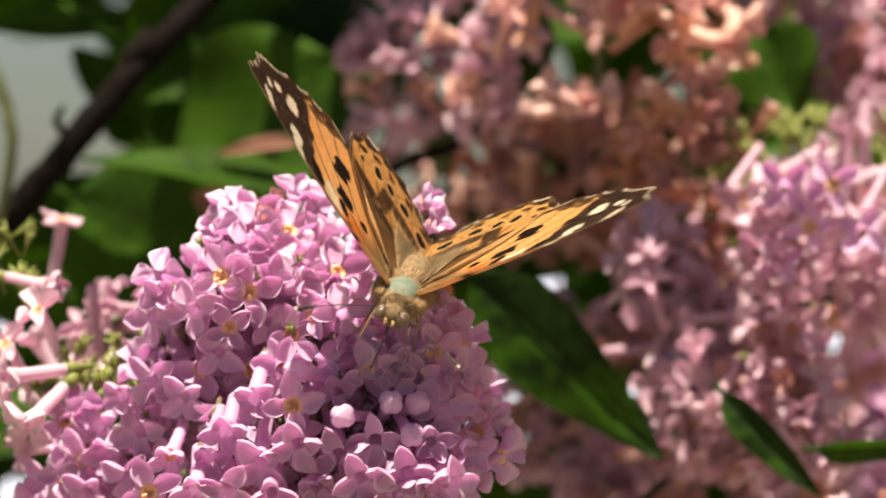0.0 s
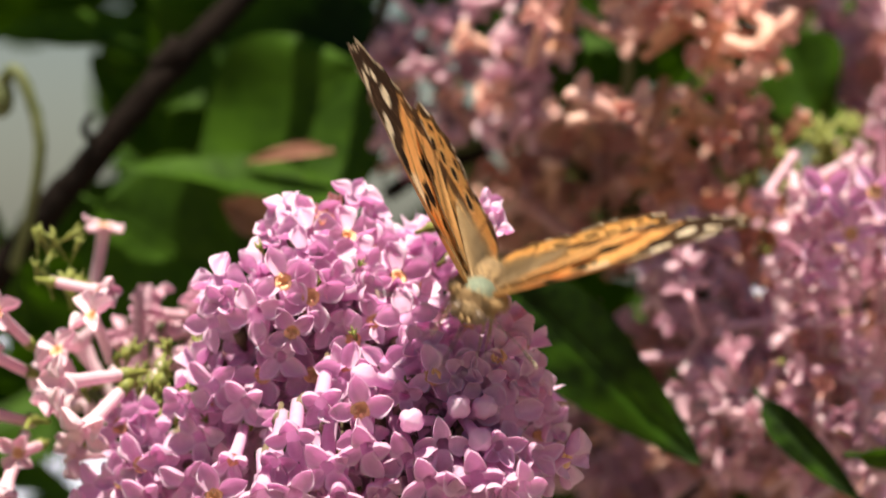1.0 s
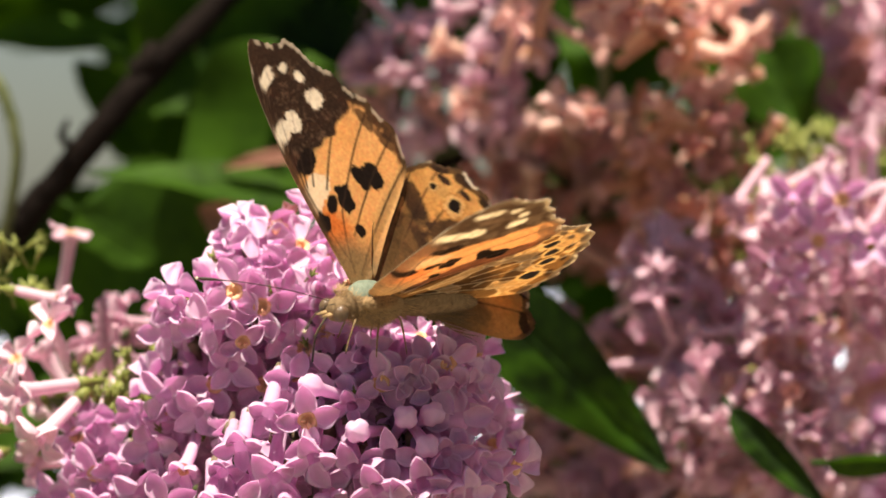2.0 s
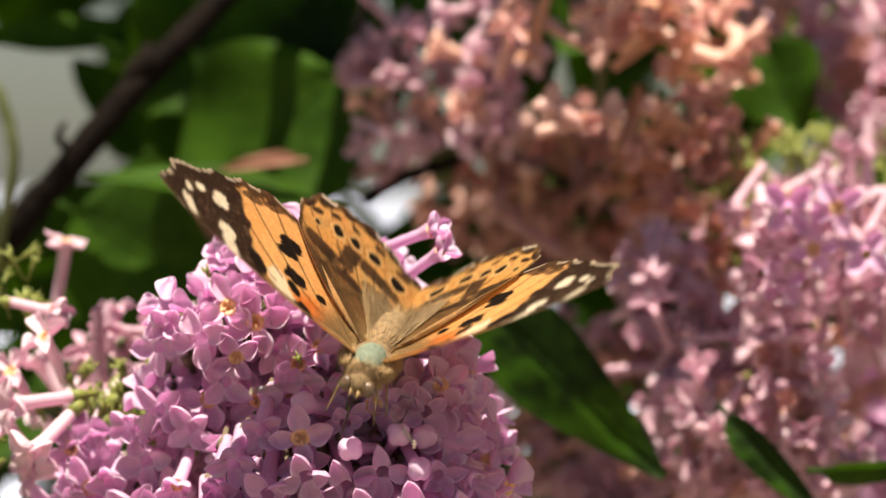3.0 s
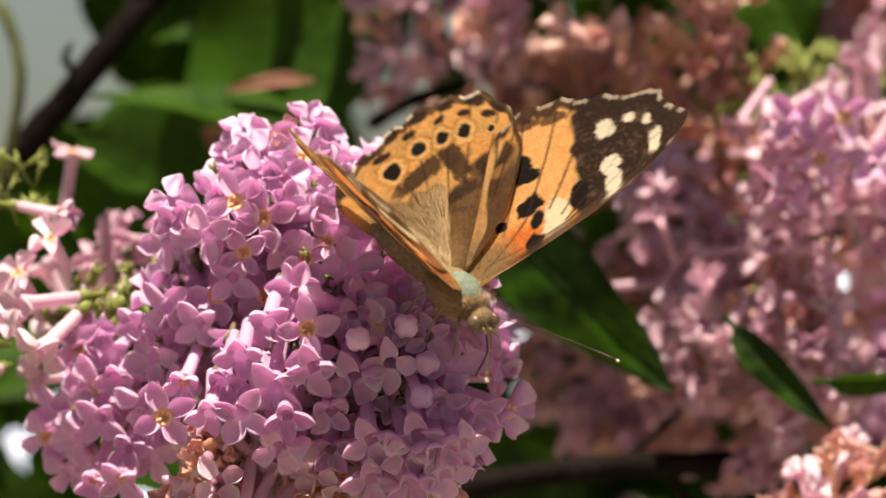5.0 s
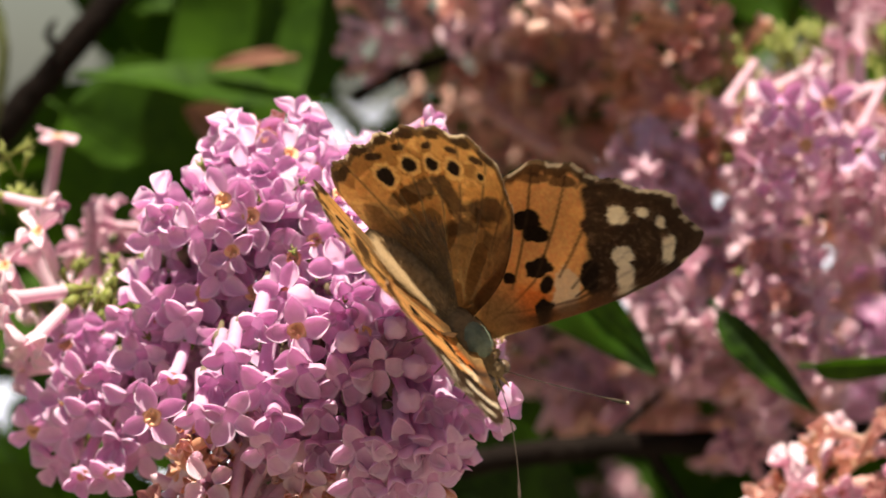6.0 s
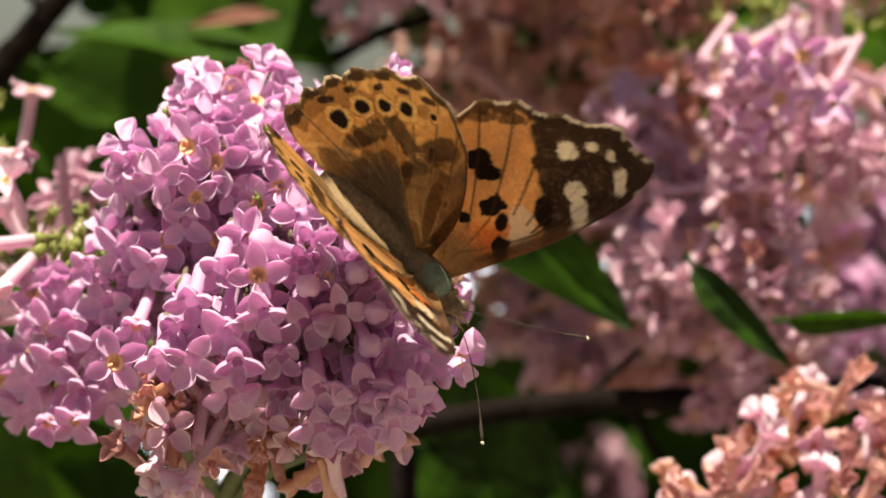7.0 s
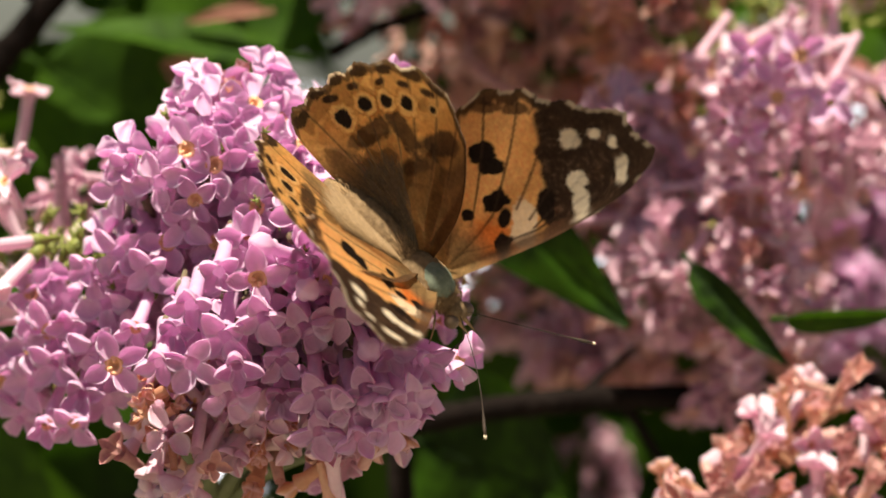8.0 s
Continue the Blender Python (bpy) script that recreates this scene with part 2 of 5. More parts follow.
def throat_mesh(seed):
    """The tan ring of the throat round its dark hollow, with the anther tips."""
    rng = random.Random(seed)
    bm = bmesh.new()
    prof = [(1.0, -0.05), (0.88, 0.14), (0.68, 0.12), (0.50, -0.06), (0.38, -0.5), (0.02, -0.7)]
    rings = [[bm.verts.new((r * math.cos(2 * math.pi * k / 10) * MM, r * math.sin(2 * math.pi * k / 10) * MM, (z + rng.uniform(-0.04, 0.04)) * MM)) for k in range(10)] for r, z in prof]
    for a, b in zip(rings, rings[1:]):
        for k in range(10):
            bm.faces.new((a[k], b[k], b[(k + 1) % 10], a[(k + 1) % 10]))
    for k in range(2):
        a = rng.uniform(0, 6.3)
        ellipsoid(bm, Vector((0.46 * math.cos(a) * MM, 0.46 * math.sin(a) * MM, 0.08 * MM)), (0.30 * MM, 0.2 * MM, 0.2 * MM), pose(0, 0, 0, 0, 0, math.degrees(a)), 6, 4)
    return mesh("throat", bm, THROAT)


def calyx_mesh(long):
    bm = bmesh.new()
    tube(bm, [Vector((0, 0, -(long - 1.4) * MM)), Vector((0, 0, -long * MM)), Vector((0, 0, -(long + 0.9) * MM)), Vector((0, 0, -(long + 2.4) * MM))],
         [0.85 * MM, 0.8 * MM, 0.4 * MM, 0.3 * MM], 7, 0.1)
    return mesh("calyx", bm, CALYX)


def bud_mesh(seed):
    """A closed bud: four folded lobes over a slim tube."""
    rng = random.Random(seed)
    bm = bmesh.new()
    prof = [(1.35, 0.05), (1.05, 0.62), (0.6, 1.18), (0.0, 1.42), (-0.6, 1.36), (-1.1, 0.98), (-1.7, 0.72), (-4.0, 0.62), (-6.5, 0.6)]
    rings = []
    for z, r in prof:
        ring = []
        for k in range(16):
            a = 2 * math.pi * k / 16
            s = r * (1 - 0.20 * abs(math.cos(2 * a)) ** 8 * (1 if z > -1 else 0))
            ring.append(bm.verts.new((s * math.cos(a) * MM, s * math.sin(a) * MM, z * 1.15 * MM)))
        rings.append(ring)
    for a, b in zip(rings, rings[1:]):
        for k in range(16):
            bm.faces.new((a[k], b[k], b[(k + 1) % 16], a[(k + 1) % 16]))
    bm.faces.new(rings[0])
    return mesh("bud", bm, tones=[0.3] * (16 * len(prof)))


def dressed(me, material):
    c = me.copy()
    c.materials.clear()
    c.materials.append(material)
    return c


FLORETS = [corolla(s, 2.75 + 0.16 * (s % 4), 1.35 + 0.35 * (s % 3), 0.1 + 0.45 * (s % 4), 9.0, (0.65, 1.0, 0.9, 0.85, 0.5, 1.0, 0.7, 1.05, 0.9)[s]) for s in range(9)]
BUDS = [bud_mesh(s) for s in range(2)]
THROATS = [throat_mesh(s) for s in range(3)]
CALYX_MESH = calyx_mesh(9.0)
CALYX_DULL = dressed(CALYX_MESH, CALYX_BROWN)
FLESHY = [corolla(80 + s, 2.55 + 0.13 * (s % 4), 1.1 + 0.35 * (s % 3), 0.1 + 0.4 * (s % 4), 9.0, (0.55, 1.0, 0.95, 0.8, 0.4, 1.0, 0.6, 1.05, 0.9)[s], 0.98, 0.36) for s in range(9)]
FRESH = [dressed(m, PETAL) for m in FLESHY]
SUNNY = [dressed(m, PETAL_SUNNY) for m in FLESHY]
FRESH_BUD = [dressed(m, PETAL) for m in BUDS]
PALE = [dressed(m, PETAL_PALE) for m in FLORETS]
FADED = [dressed(m, PETAL_FADED) for m in FLORETS]
DRY = [dressed(corolla(40 + s, 2.2, 1.4, -0.6, 6.0, 0.25), PETAL_DRY) for s in range(4)]
FADED_CURLED = [dressed(corolla(60 + s, 2.5, 1.3, -0.3, 8.0, 0.45), PETAL_FADED) for s in range(4)]


def add_floret(parent, m, me, detail=True, name="floret", k=0, calyx=None):
    f = part_of(name, me, parent, m)
    if detail:
        if name == "floret" and k % 9 in (1, 2, 8):
            part_of("throat", THROATS[k % 3], f)
        part_of("calyx", calyx or CALYX_MESH, f)
    return f


def sprawl(lobes, gap, tries, seed, keep=None, taken=(), rough=(0.80, 1.08)):
    """Places on the outside of a bunch of ellipsoid lobes, no two nearer than the gap, with the way outward."""
    rng = random.Random(seed)
    got = [Vector(p) for p in taken]
    first = len(got)
    out = []
    areas = [max(r[0] * r[1], r[0] * r[2], r[1] * r[2]) for c, r in lobes]
    for _ in range(tries):
        c, r = rng.choices(lobes, areas)[0]
        d = Vector((rng.gauss(0, 1), rng.gauss(0, 1), rng.gauss(0, 1))).normalized()
        p = Vector([c[i] + d[i] * r[i] * rng.uniform(*rough) for i in range(3)])
        if any(sum(((p[i] - c2[i]) / r2[i]) ** 2 for i in range(3)) < 0.60 for c2, r2 in lobes):
            continue
        if keep and not keep(p):
            continue
        if any((p - g).length < gap for g in got):
            continue
        got.append(p)
        out.append((p, Vector([d[i] / r[i] for i in range(3)]).normalized()))
    return out


def clumps(lobes, each, r, seed):
    """Breaks lobes up into small round clumps with gaps between them."""
    rng = random.Random(seed)
    out = []
    for c, rad in lobes:
        for _ in range(each):
            d = Vector((rng.gauss(0, 1), rng.gauss(0, 1), rng.gauss(0, 1))).normalized() * rng.uniform(0.45, 0.95)
            q = r * rng.uniform(0.75, 1.3)
            out.append((tuple(c[i] + d[i] * max(1.0, rad[i] - 0.5 * q) for i in range(3)), (q, q, q * rng.uniform(0.8, 1.2))))
    return out


def stalks(parent, root, lobes, material=None):
    """The woody axis of a flower head: a limb from its root into each lobe, each limb a part."""
    for c, r in lobes:
        bm = bmesh.new()
        line = spine([Vector(root) * MM, (Vector(root) * 0.45 + Vector(c) * 0.55) * MM + Vector((0, 0, 2 * MM)), Vector(c) * MM], 5)
        tube(bm, line, [MM * (1.6 - 1.0 * i / (len(line) - 1)) for i in range(len(line))], 6, 0.1)
        part("stalk", bm, material or STEM, parent)


def flower_head(label, root, lobes, gap, tries, seed, meshes, detail=False, lean=(0, -0.35, 0.25), keep=None, taken=(), each=5, size=1.0, category="flower head", group="flower heads"):
    rng = random.Random(seed)
    ob = thing("flower_head", Matrix.Translation(mm((0, 0, 0))), label, category, group)
    stalks(ob, root, lobes)
    if each:
        lobes = clumps(lobes, each, 4.2, seed)
    for p, n in sprawl(lobes, gap, tries, seed, keep, taken):
        d = (n + Vector(lean) + Vector((rng.gauss(0, 0.55), rng.gauss(0, 0.5), rng.gauss(0, 0.55)))).normalized()
        add_floret(ob, aimed(p, d, rng.uniform(0, 90), size * rng.uniform(0.86, 1.12)), rng.choice(meshes), detail, "floret", rng.randrange(9))
    return ob


def trumpet(parent, base, mouth, me, spin=0, size=1.0, detail=True):
    """A floret whose tube runs from its base to its mouth."""
    d = Vector(mouth) - Vector(base)
    return add_floret(parent, aimed(mouth, d, spin, size), me, detail, "floret", int(spin) % 3)


def spent_calyces(label, centre, radii, count, seed, up=(0, -0.3, 0.8)):
    """A tuft of green calyces whose florets have dropped."""
    rng = random.Random(seed)
    ob = thing("calyx_tuft", Matrix.Translation(mm((0, 0, 0))), label, "flower buds", "calyx tufts")
    for _ in range(count):
        p = Vector([centre[i] + rng.uniform(-1, 1) * radii[i] for i in range(3)])
        d = Vector(up) + Vector((rng.gauss(0, 0.45), rng.gauss(0, 0.45), rng.gauss(0, 0.35)))
        part_of("calyx", SPENT, ob, aimed(p, d, rng.uniform(0, 90), rng.uniform(0.5, 0.85)))
    return ob


def spent_mesh():
    bm = bmesh.new()
    tube(bm, [Vector((0, 0, z * MM)) for z in (-4.5, -1.4, -0.6, 0.6, 1.5)], [0.25 * MM, 0.28 * MM, 0.6 * MM, 0.66 * MM, 0.5 * MM], 8, 0.1)
    for k in range(4):
        a = math.pi / 2 * k
        tuft(bm, Vector((0.7 * math.cos(a), 0.7 * math.sin(a), 1.3)) * MM, Vector((1.3 * math.cos(a), 1.3 * math.sin(a), 3.0)) * MM, 0.42 * MM)
    return mesh("calyx", bm, CALYX)


def tuft(bm, base, tip, r):
    """One hair or tooth: a slim three-sided spike."""
    d = tip - base
    u = d.orthogonal().normalized() * r
    w = d.normalized().cross(u)
    vs = [bm.verts.new(base + u), bm.verts.new(base - u * 0.5 + w * 0.87), bm.verts.new(base - u * 0.5 - w * 0.87)]
    t = bm.verts.new(tip)
    for a, b in ((0, 1), (1, 2), (2, 0)):
        bm.faces.new((vs[a], vs[b], t))


SPENT = spent_mesh()


# ---- setting ----
bm = bmesh.new()
bmesh.ops.create_grid(bm, x_segments=40, y_segments=40, size=400)
tagged(new("ground", mesh("ground", bm, GROUND)), "unseen sandy ground for warm bounce light giving way to pale sunlit gravel", "ground", "", "structure")


# ---- the butterfly ----
FORE = [(0, 1.2), (6, 4.8), (12, 8.2), (18, 11.0), (24, 13.2), (28, 13.5), (29.7, 12.5), (30.6, 10), (30.8, 7.2), (29.8, 4.6), (28.0, 1.8), (26.4, -1.5), (25.0, -4.6), (22.4, -7.8), (18.5, -9.4), (15, -8.6), (8, -5.2), (0, -2)]
HIND = [(0, 0), (8, 1.4), (15, 0.4), (19.5, -2), (22.6, -6), (23.4, -10), (22, -13.6), (20, -16.6), (17, -19.2), (13.5, -21.2), (10, -22.9), (7, -23.6), (4.6, -22.8), (2.6, -18), (1.0, -11), (0, -4)]
# centre, radii and turn of the marks on the wings
FORE_BLACK = [(15.4, -4.2, 1.7, 1.3, 40), (15.0, -2.3, 1.8, 1.0, 45), (11.8, 0.4, 1.8, 1.2, 17), (10.6, 2.3, 1.2, 0.8, 169), (7.8, -1.5, 0.9, 0.7, 38), (7.6, 4.1, 1.6, 1.15, 150), (15.3, 5.8, 1.9, 1.2, 150)]
FORE_EDGE = [(20.6, -6.7, 1.8, 0.7, 48), (22.8, -3.7, 1.7, 0.7, 48)]
FORE_WHITE = [(24.1, 3.8, 1.45, 1.3, 32), (26.6, 5.8, 0.85, 0.75, 40), (27.3, 8.2, 0.8, 0.7, 161), (25.4, 10.9, 1.7, 0.95, 146), (20.5, 7.2, 1.5, 1.3, 17), (18.8, 9.0, 1.7, 1.2, 151), (17.4, 10.2, 1.2, 0.5, 27)]
HIND_EYES = [(10.7, -17.2, 1.3), (14.3, -15.2, 1.05), (16.6, -12.6, 0.95), (18.0, -10.0, 1.05), (19.4, -6.6, 0.5)]
HIND_MARKS = [(11.9, -19.7, 1.2, 0.5, 46), (15.6, -17.4, 1.0, 0.5, 43), (18.6, -14.2, 0.9, 0.5, 29), (20.3, -11.2, 0.9, 0.5, 70), (21.1, -7.8, 1.0, 0.5, 80)]
HIND_EDGE = [(6.7, -22.4, 1.7, 0.8, 20), (11.5, -21.6, 1.2, 0.7, 25), (14.8, -19.8, 1.3, 0.7, 32), (18.2, -17.2, 1.4, 0.7, 45), (20.6, -14.2, 1.3, 0.7, 60), (22.2, -10.6, 1.3, 0.7, 80), (22.4, -7.0, 1.3, 0.7, 100)]


def vnoise(x, y, z):
    """Smooth value noise between -1 and 1 on arrays, the same at every build."""
    x, y = np.broadcast_arrays(np.asarray(x, float), np.asarray(y, float))
    xi, yi = np.floor(x).astype(int), np.floor(y).astype(int)
    fx, fy = x - xi, y - yi
    fx, fy = fx * fx * (3 - 2 * fx), fy * fy * (3 - 2 * fy)

    def lattice(i, j):
        v = np.sin(i * 127.1 + j * 311.7 + z * 74.7) * 43758.5453
        return 2 * (v - np.floor(v)) - 1

    low = lattice(xi, yi) * (1 - fx) + lattice(xi + 1, yi) * fx
    high = lattice(xi, yi + 1) * (1 - fx) + lattice(xi + 1, yi + 1) * fx
    return low * (1 - fy) + high * fy


def blot(x, y, e, soft=0.16):
    """How far the points lie in a mark with ragged edges: 1 inside, 0 outside; soft is the edge's width in mm."""
    rx, ry = e[2], e[3] if len(e) > 3 else e[2]
    a = math.radians(e[4] if len(e) > 4 else 0)
    u, v = (x - e[0]) * math.cos(a) + (y - e[1]) * math.sin(a), -(x - e[0]) * math.sin(a) + (y - e[1]) * math.cos(a)
    d = (np.abs(u / rx) ** 2.6 + np.abs(v / ry) ** 2.6) ** 0.385
    d = d + 0.20 * vnoise(x * 1.1, y * 1.1, e[0]) + 0.10 * vnoise(x * 3.3, y * 3.3, e[1])
    return np.clip((1 - d) * min(rx, ry) / soft + 0.5, 0, 1)


def blend(c, k, w):
    w = np.asarray(w, float)[..., None]
    return np.asarray(c, float) * (1 - w) + np.asarray(k, float) * w


def side(x, y, a, b):
    return (b[0] - a[0]) * (y - a[1]) - (b[1] - a[1]) * (x - a[0])


def soft_step(v, lo, hi):
    t = np.clip((np.asarray(v, float) - lo) / (hi - lo), 0, 1)
    return t * t * (3 - 2 * t)


def vein(x, y, ends, width):
    """1 on the fine veins that run from the cell to the margin."""
    best = np.zeros_like(x)
    for x0, y0, x1, y1 in ends:
        dx, dy = x1 - x0, y1 - y0
        t = np.clip(((x - x0) * dx + (y - y0) * dy) / (dx * dx + dy * dy), 0, 1)
        bow = 0.5 * np.sin(math.pi * t)
        d = np.hypot(x - x0 - t * dx + bow * dy * 0.05, y - y0 - t * dy - bow * dx * 0.05)
        best = np.maximum(best, 1 - soft_step(d, width * 0.25, width * 1.15))
    return best


FORE_VEINS = [(3, 0, 12, 6.4), (12, 6.4, 29, 11.4), (12, 6, 30, 7.8), (12.5, 5, 27.4, 4), (12.5, 3, 25.4, 0), (10, 1, 24, -4), (7, -0.5, 21.5, -7.6), (2, -1, 17.5, -9), (2, 0, 10, 1)]
HIND_VEINS = [(2, -1, 20, -3), (4, -3, 22.8, -7), (7, -5, 22.8, -11.5), (8, -7, 20.8, -15.4), (7, -9, 17.6, -18.6), (4, -6, 13, -21.3), (2, -4, 8.5, -23.2), (2, -2, 8, -6)]

ORANGE, DEEP, OLIVE, BLACK, WHITE, BROWN = (0.79, 0.44, 0.15), (0.66, 0.18, 0.03), (0.075, 0.040, 0.016), (0.016, 0.010, 0.007), (0.82, 0.76, 0.64), (0.036, 0.021, 0.014)


def fore_upper(x, y, rim):
    c = blend(ORANGE, (0.85, 0.53, 0.21), 0.5 + 0.5 * vnoise(x * 0.25, y * 0.25, 1))
    c = blend(c, DEEP, blot(x, y, (7.4, 2.4, 3.0, 2.2, 40), 1.6) * 0.9)
    c = blend(c, (0.92, 0.83, 0.60), blot(x, y, (11.7, 4.7, 3.0, 1.75, 147), 0.3))
    c = blend(c, (0.27, 0.185, 0.085), (1 - soft_step(np.hypot(x, y * 1.2), 4.5, 8.5)) * 0.95)
    c = blend(c, (0.36, 0.24, 0.11), soft_step(-y - 0.42 * x, -1.2, 1.6) * (1 - soft_step(x, 10, 19)) * 0.5)
    wob = 0.7 * vnoise(x * 0.8, y * 0.8, 5)
    apex = np.minimum(1.0, np.maximum(soft_step(side(x, y, (10.0, 8.4), (16.5, 5.8)) / 7 + wob, -0.35, 0.35) * soft_step(x, 8, 12),
                        soft_step(side(x, y, (16.5, 4.2), (24.4, -1.6)) / 9.8 + wob, -0.35, 0.35) * soft_step(x, 15, 17)))
    c = blend(c, blend(BROWN, (0.15, 0.095, 0.062), soft_step(vnoise(x * 2.2, y * 2.2, 31) + 0.5 * vnoise(x * 6, y * 6, 32), 0.1, 0.9) * 0.7), apex)
    for e in FORE_BLACK:
        c = blend(c, BLACK, blot(x, y, (e[0], e[1], e[2] * 1.02, e[3] * 1.02, e[4])))
    c = blend(c, (0.075, 0.044, 0.026), soft_step(y - 0.9 - 0.565 * x, -1.7, -0.6) * soft_step(x, 2, 6) * 0.92)
    for e in FORE_EDGE:
        c = blend(c, BROWN, blot(x, y, e) * 0.85)
    c = blend(c, BROWN, vein(x, y, FORE_VEINS, 0.22) * (0.35 + 0.5 * soft_step(x, 5, 12)))
    for e in FORE_WHITE:
        c = blend(c, WHITE, blot(x, y, (e[0], e[1], e[2] * 0.9, e[3] * 0.86, e[4]), 0.2) * (1 - 0.3 * vein(x, y, FORE_VEINS, 0.2)))
    c = blend(c, BROWN, soft_step(rim + 0.04 * vnoise(x * 0.9, y * 0.9, 8), 0.90, 0.935) * soft_step(x, 15, 18) * 0.95)
    scallop = soft_step(vnoise(np.arctan2(y, x) * 34, 2, 0), 0.05, 0.25)
    c = blend(c, (0.80, 0.72, 0.58), soft_step(rim, 0.972, 0.985) * scallop * soft_step(x, 17, 19) * 0.55)
    return blend(c, (0.10, 0.06, 0.03), soft_step(rim, 0.975, 1.0) * (1 - soft_step(x, 17, 19)) * 0.7)


def hind_upper(x, y, rim):
    r = np.hypot(x, y + 2)
    c = blend((0.68, 0.35, 0.10), (0.76, 0.44, 0.15), 0.5 + 0.5 * vnoise(x * 0.3, y * 0.3, 3))
    wob = 1.6 * vnoise(x * 0.35, y * 0.35, 7)
    c = blend(c, (0.125, 0.073, 0.032), (1 - soft_step(r + 2.2 * wob, 12.6, 15.0)) * 0.92)
    c = blend(c, ORANGE, blot(x, y, (12.4, -8.6, 2.4, 1.5, 41), 0.6) * 0.7)
    c = blend(c, BROWN, blot(x, y, (15.6, -4.2, 2.9, 1.6, 45), 0.4) * 0.92)
    c = blend(c, BROWN, blot(x, y, (10.6, -6.2, 2.4, 0.9, 45), 0.4) * 0.8)
    c = blend(c, BROWN, blot(x, y, (14.2, -9.4, 1.4, 3.8, 30), 0.4) * 0.92)
    c = blend(c, BROWN, blot(x, y, (11.0, -13.2, 3.6, 1.3, 30), 0.4) * 0.92)
    c = blend(c, BROWN, soft_step(vnoise(x * 0.5, y * 0.5, 12), 0.05, 0.3) * (1 - soft_step(r, 15, 18)) * soft_step(r, 7, 11) * 0.6)
    c = blend(c, (0.37, 0.24, 0.105), (1 - soft_step(x + 0.28 * y, 0.5, 5.5)) * (1 - soft_step(r, 14, 20)) * 0.8)
    c = blend(c, (0.12, 0.07, 0.036), soft_step(y + 1.2 - 0.02 * x, -1.6, 0.6) * 0.85)
    c = blend(c, BROWN, vein(x, y, HIND_VEINS, 0.22) * (0.15 + 0.65 * soft_step(r, 8, 14)))
    for e in HIND_EYES:
        c = blend(c, (0.50, 0.24, 0.07), blot(x, y, (e[0], e[1], e[2] * 1.75)) * 0.8)
        c = blend(c, (0.78, 0.50, 0.20), blot(x, y, (e[0], e[1], e[2] * 1.4)) * 0.9)
        c = blend(c, BLACK, blot(x, y, (e[0], e[1], e[2] * 0.88)))
    for e in HIND_MARKS:
        c = blend(c, BROWN, blot(x, y, e))
    for e in HIND_EDGE:
        c = blend(c, BLACK, blot(x, y, e) * 0.95)
    scallop = soft_step(vnoise(np.arctan2(y, x) * 30, 2, 4), 0.0, 0.2)
    c = blend(c, BROWN, soft_step(rim, 0.945, 0.96) * soft_step(x, 3, 5) * 0.85)
    edge = soft_step(rim, 0.976, 0.988) * soft_step(x, 3, 5)
    return blend(c, blend((0.08, 0.05, 0.03), (0.82, 0.74, 0.60), scallop * (1 - soft_step(y, -7, -4))), edge * 0.9)


def fore_under(x, y, rim):
    c = blend((0.62, 0.30, 0.16), (0.70, 0.38, 0.22), 0.5 + 0.5 * vnoise(x * 0.4, y * 0.4, 1))
    tip = soft_step(side(x, y, (16.5, 4.2), (24.4, -1.6)) / 9.8, -0.4, 0.4) * soft_step(x, 14, 17)
    c = blend(c, blend((0.17, 0.11, 0.07), (0.36, 0.26, 0.17), soft_step(vnoise(x * 0.9, y * 0.9, 4), -0.2, 0.3)), tip)
    for e in FORE_BLACK:
        c = blend(c, (0.035, 0.022, 0.016), blot(x, y, e))
    for e in FORE_WHITE:
        c = blend(c, WHITE, blot(x, y, e, 0.3) * 0.9)
    c = blend(c, (0.34, 0.27, 0.20), (1 - soft_step(np.hypot(x, y), 3, 6)) * 0.8)
    c = blend(c, (0.20, 0.13, 0.09), vein(x, y, FORE_VEINS, 0.26) * 0.6)
    return blend(c, (0.45, 0.37, 0.27), soft_step(rim, 0.95, 0.98) * 0.7)


def hind_under(x, y, rim):
    n = vnoise(x * 0.42, y * 0.42, 9) + 0.5 * vnoise(x * 1.0, y * 1.0, 2)
    c = blend((0.11, 0.062, 0.03), (0.46, 0.34, 0.21), soft_step(n, -0.2, 0.15))
    c = blend(c, (0.78, 0.70, 0.55), (1 - soft_step(np.abs(n - 0.16), 0.05, 0.13)) * 0.9)
    c = blend(c, (0.70, 0.63, 0.50), vein(x, y, HIND_VEINS, 0.24) * 0.8)
    for e in HIND_EYES:
        c = blend(c, (0.62, 0.50, 0.28), blot(x, y, (e[0], e[1], e[2] * 1.5)))
        c = blend(c, (0.05, 0.05, 0.06), blot(x, y, e))
    for e in HIND_EDGE:
        c = blend(c, (0.22, 0.17, 0.13), blot(x, y, e) * 0.7)
    return blend(c, (0.62, 0.54, 0.42), soft_step(rim, 0.94, 0.98) * 0.7)


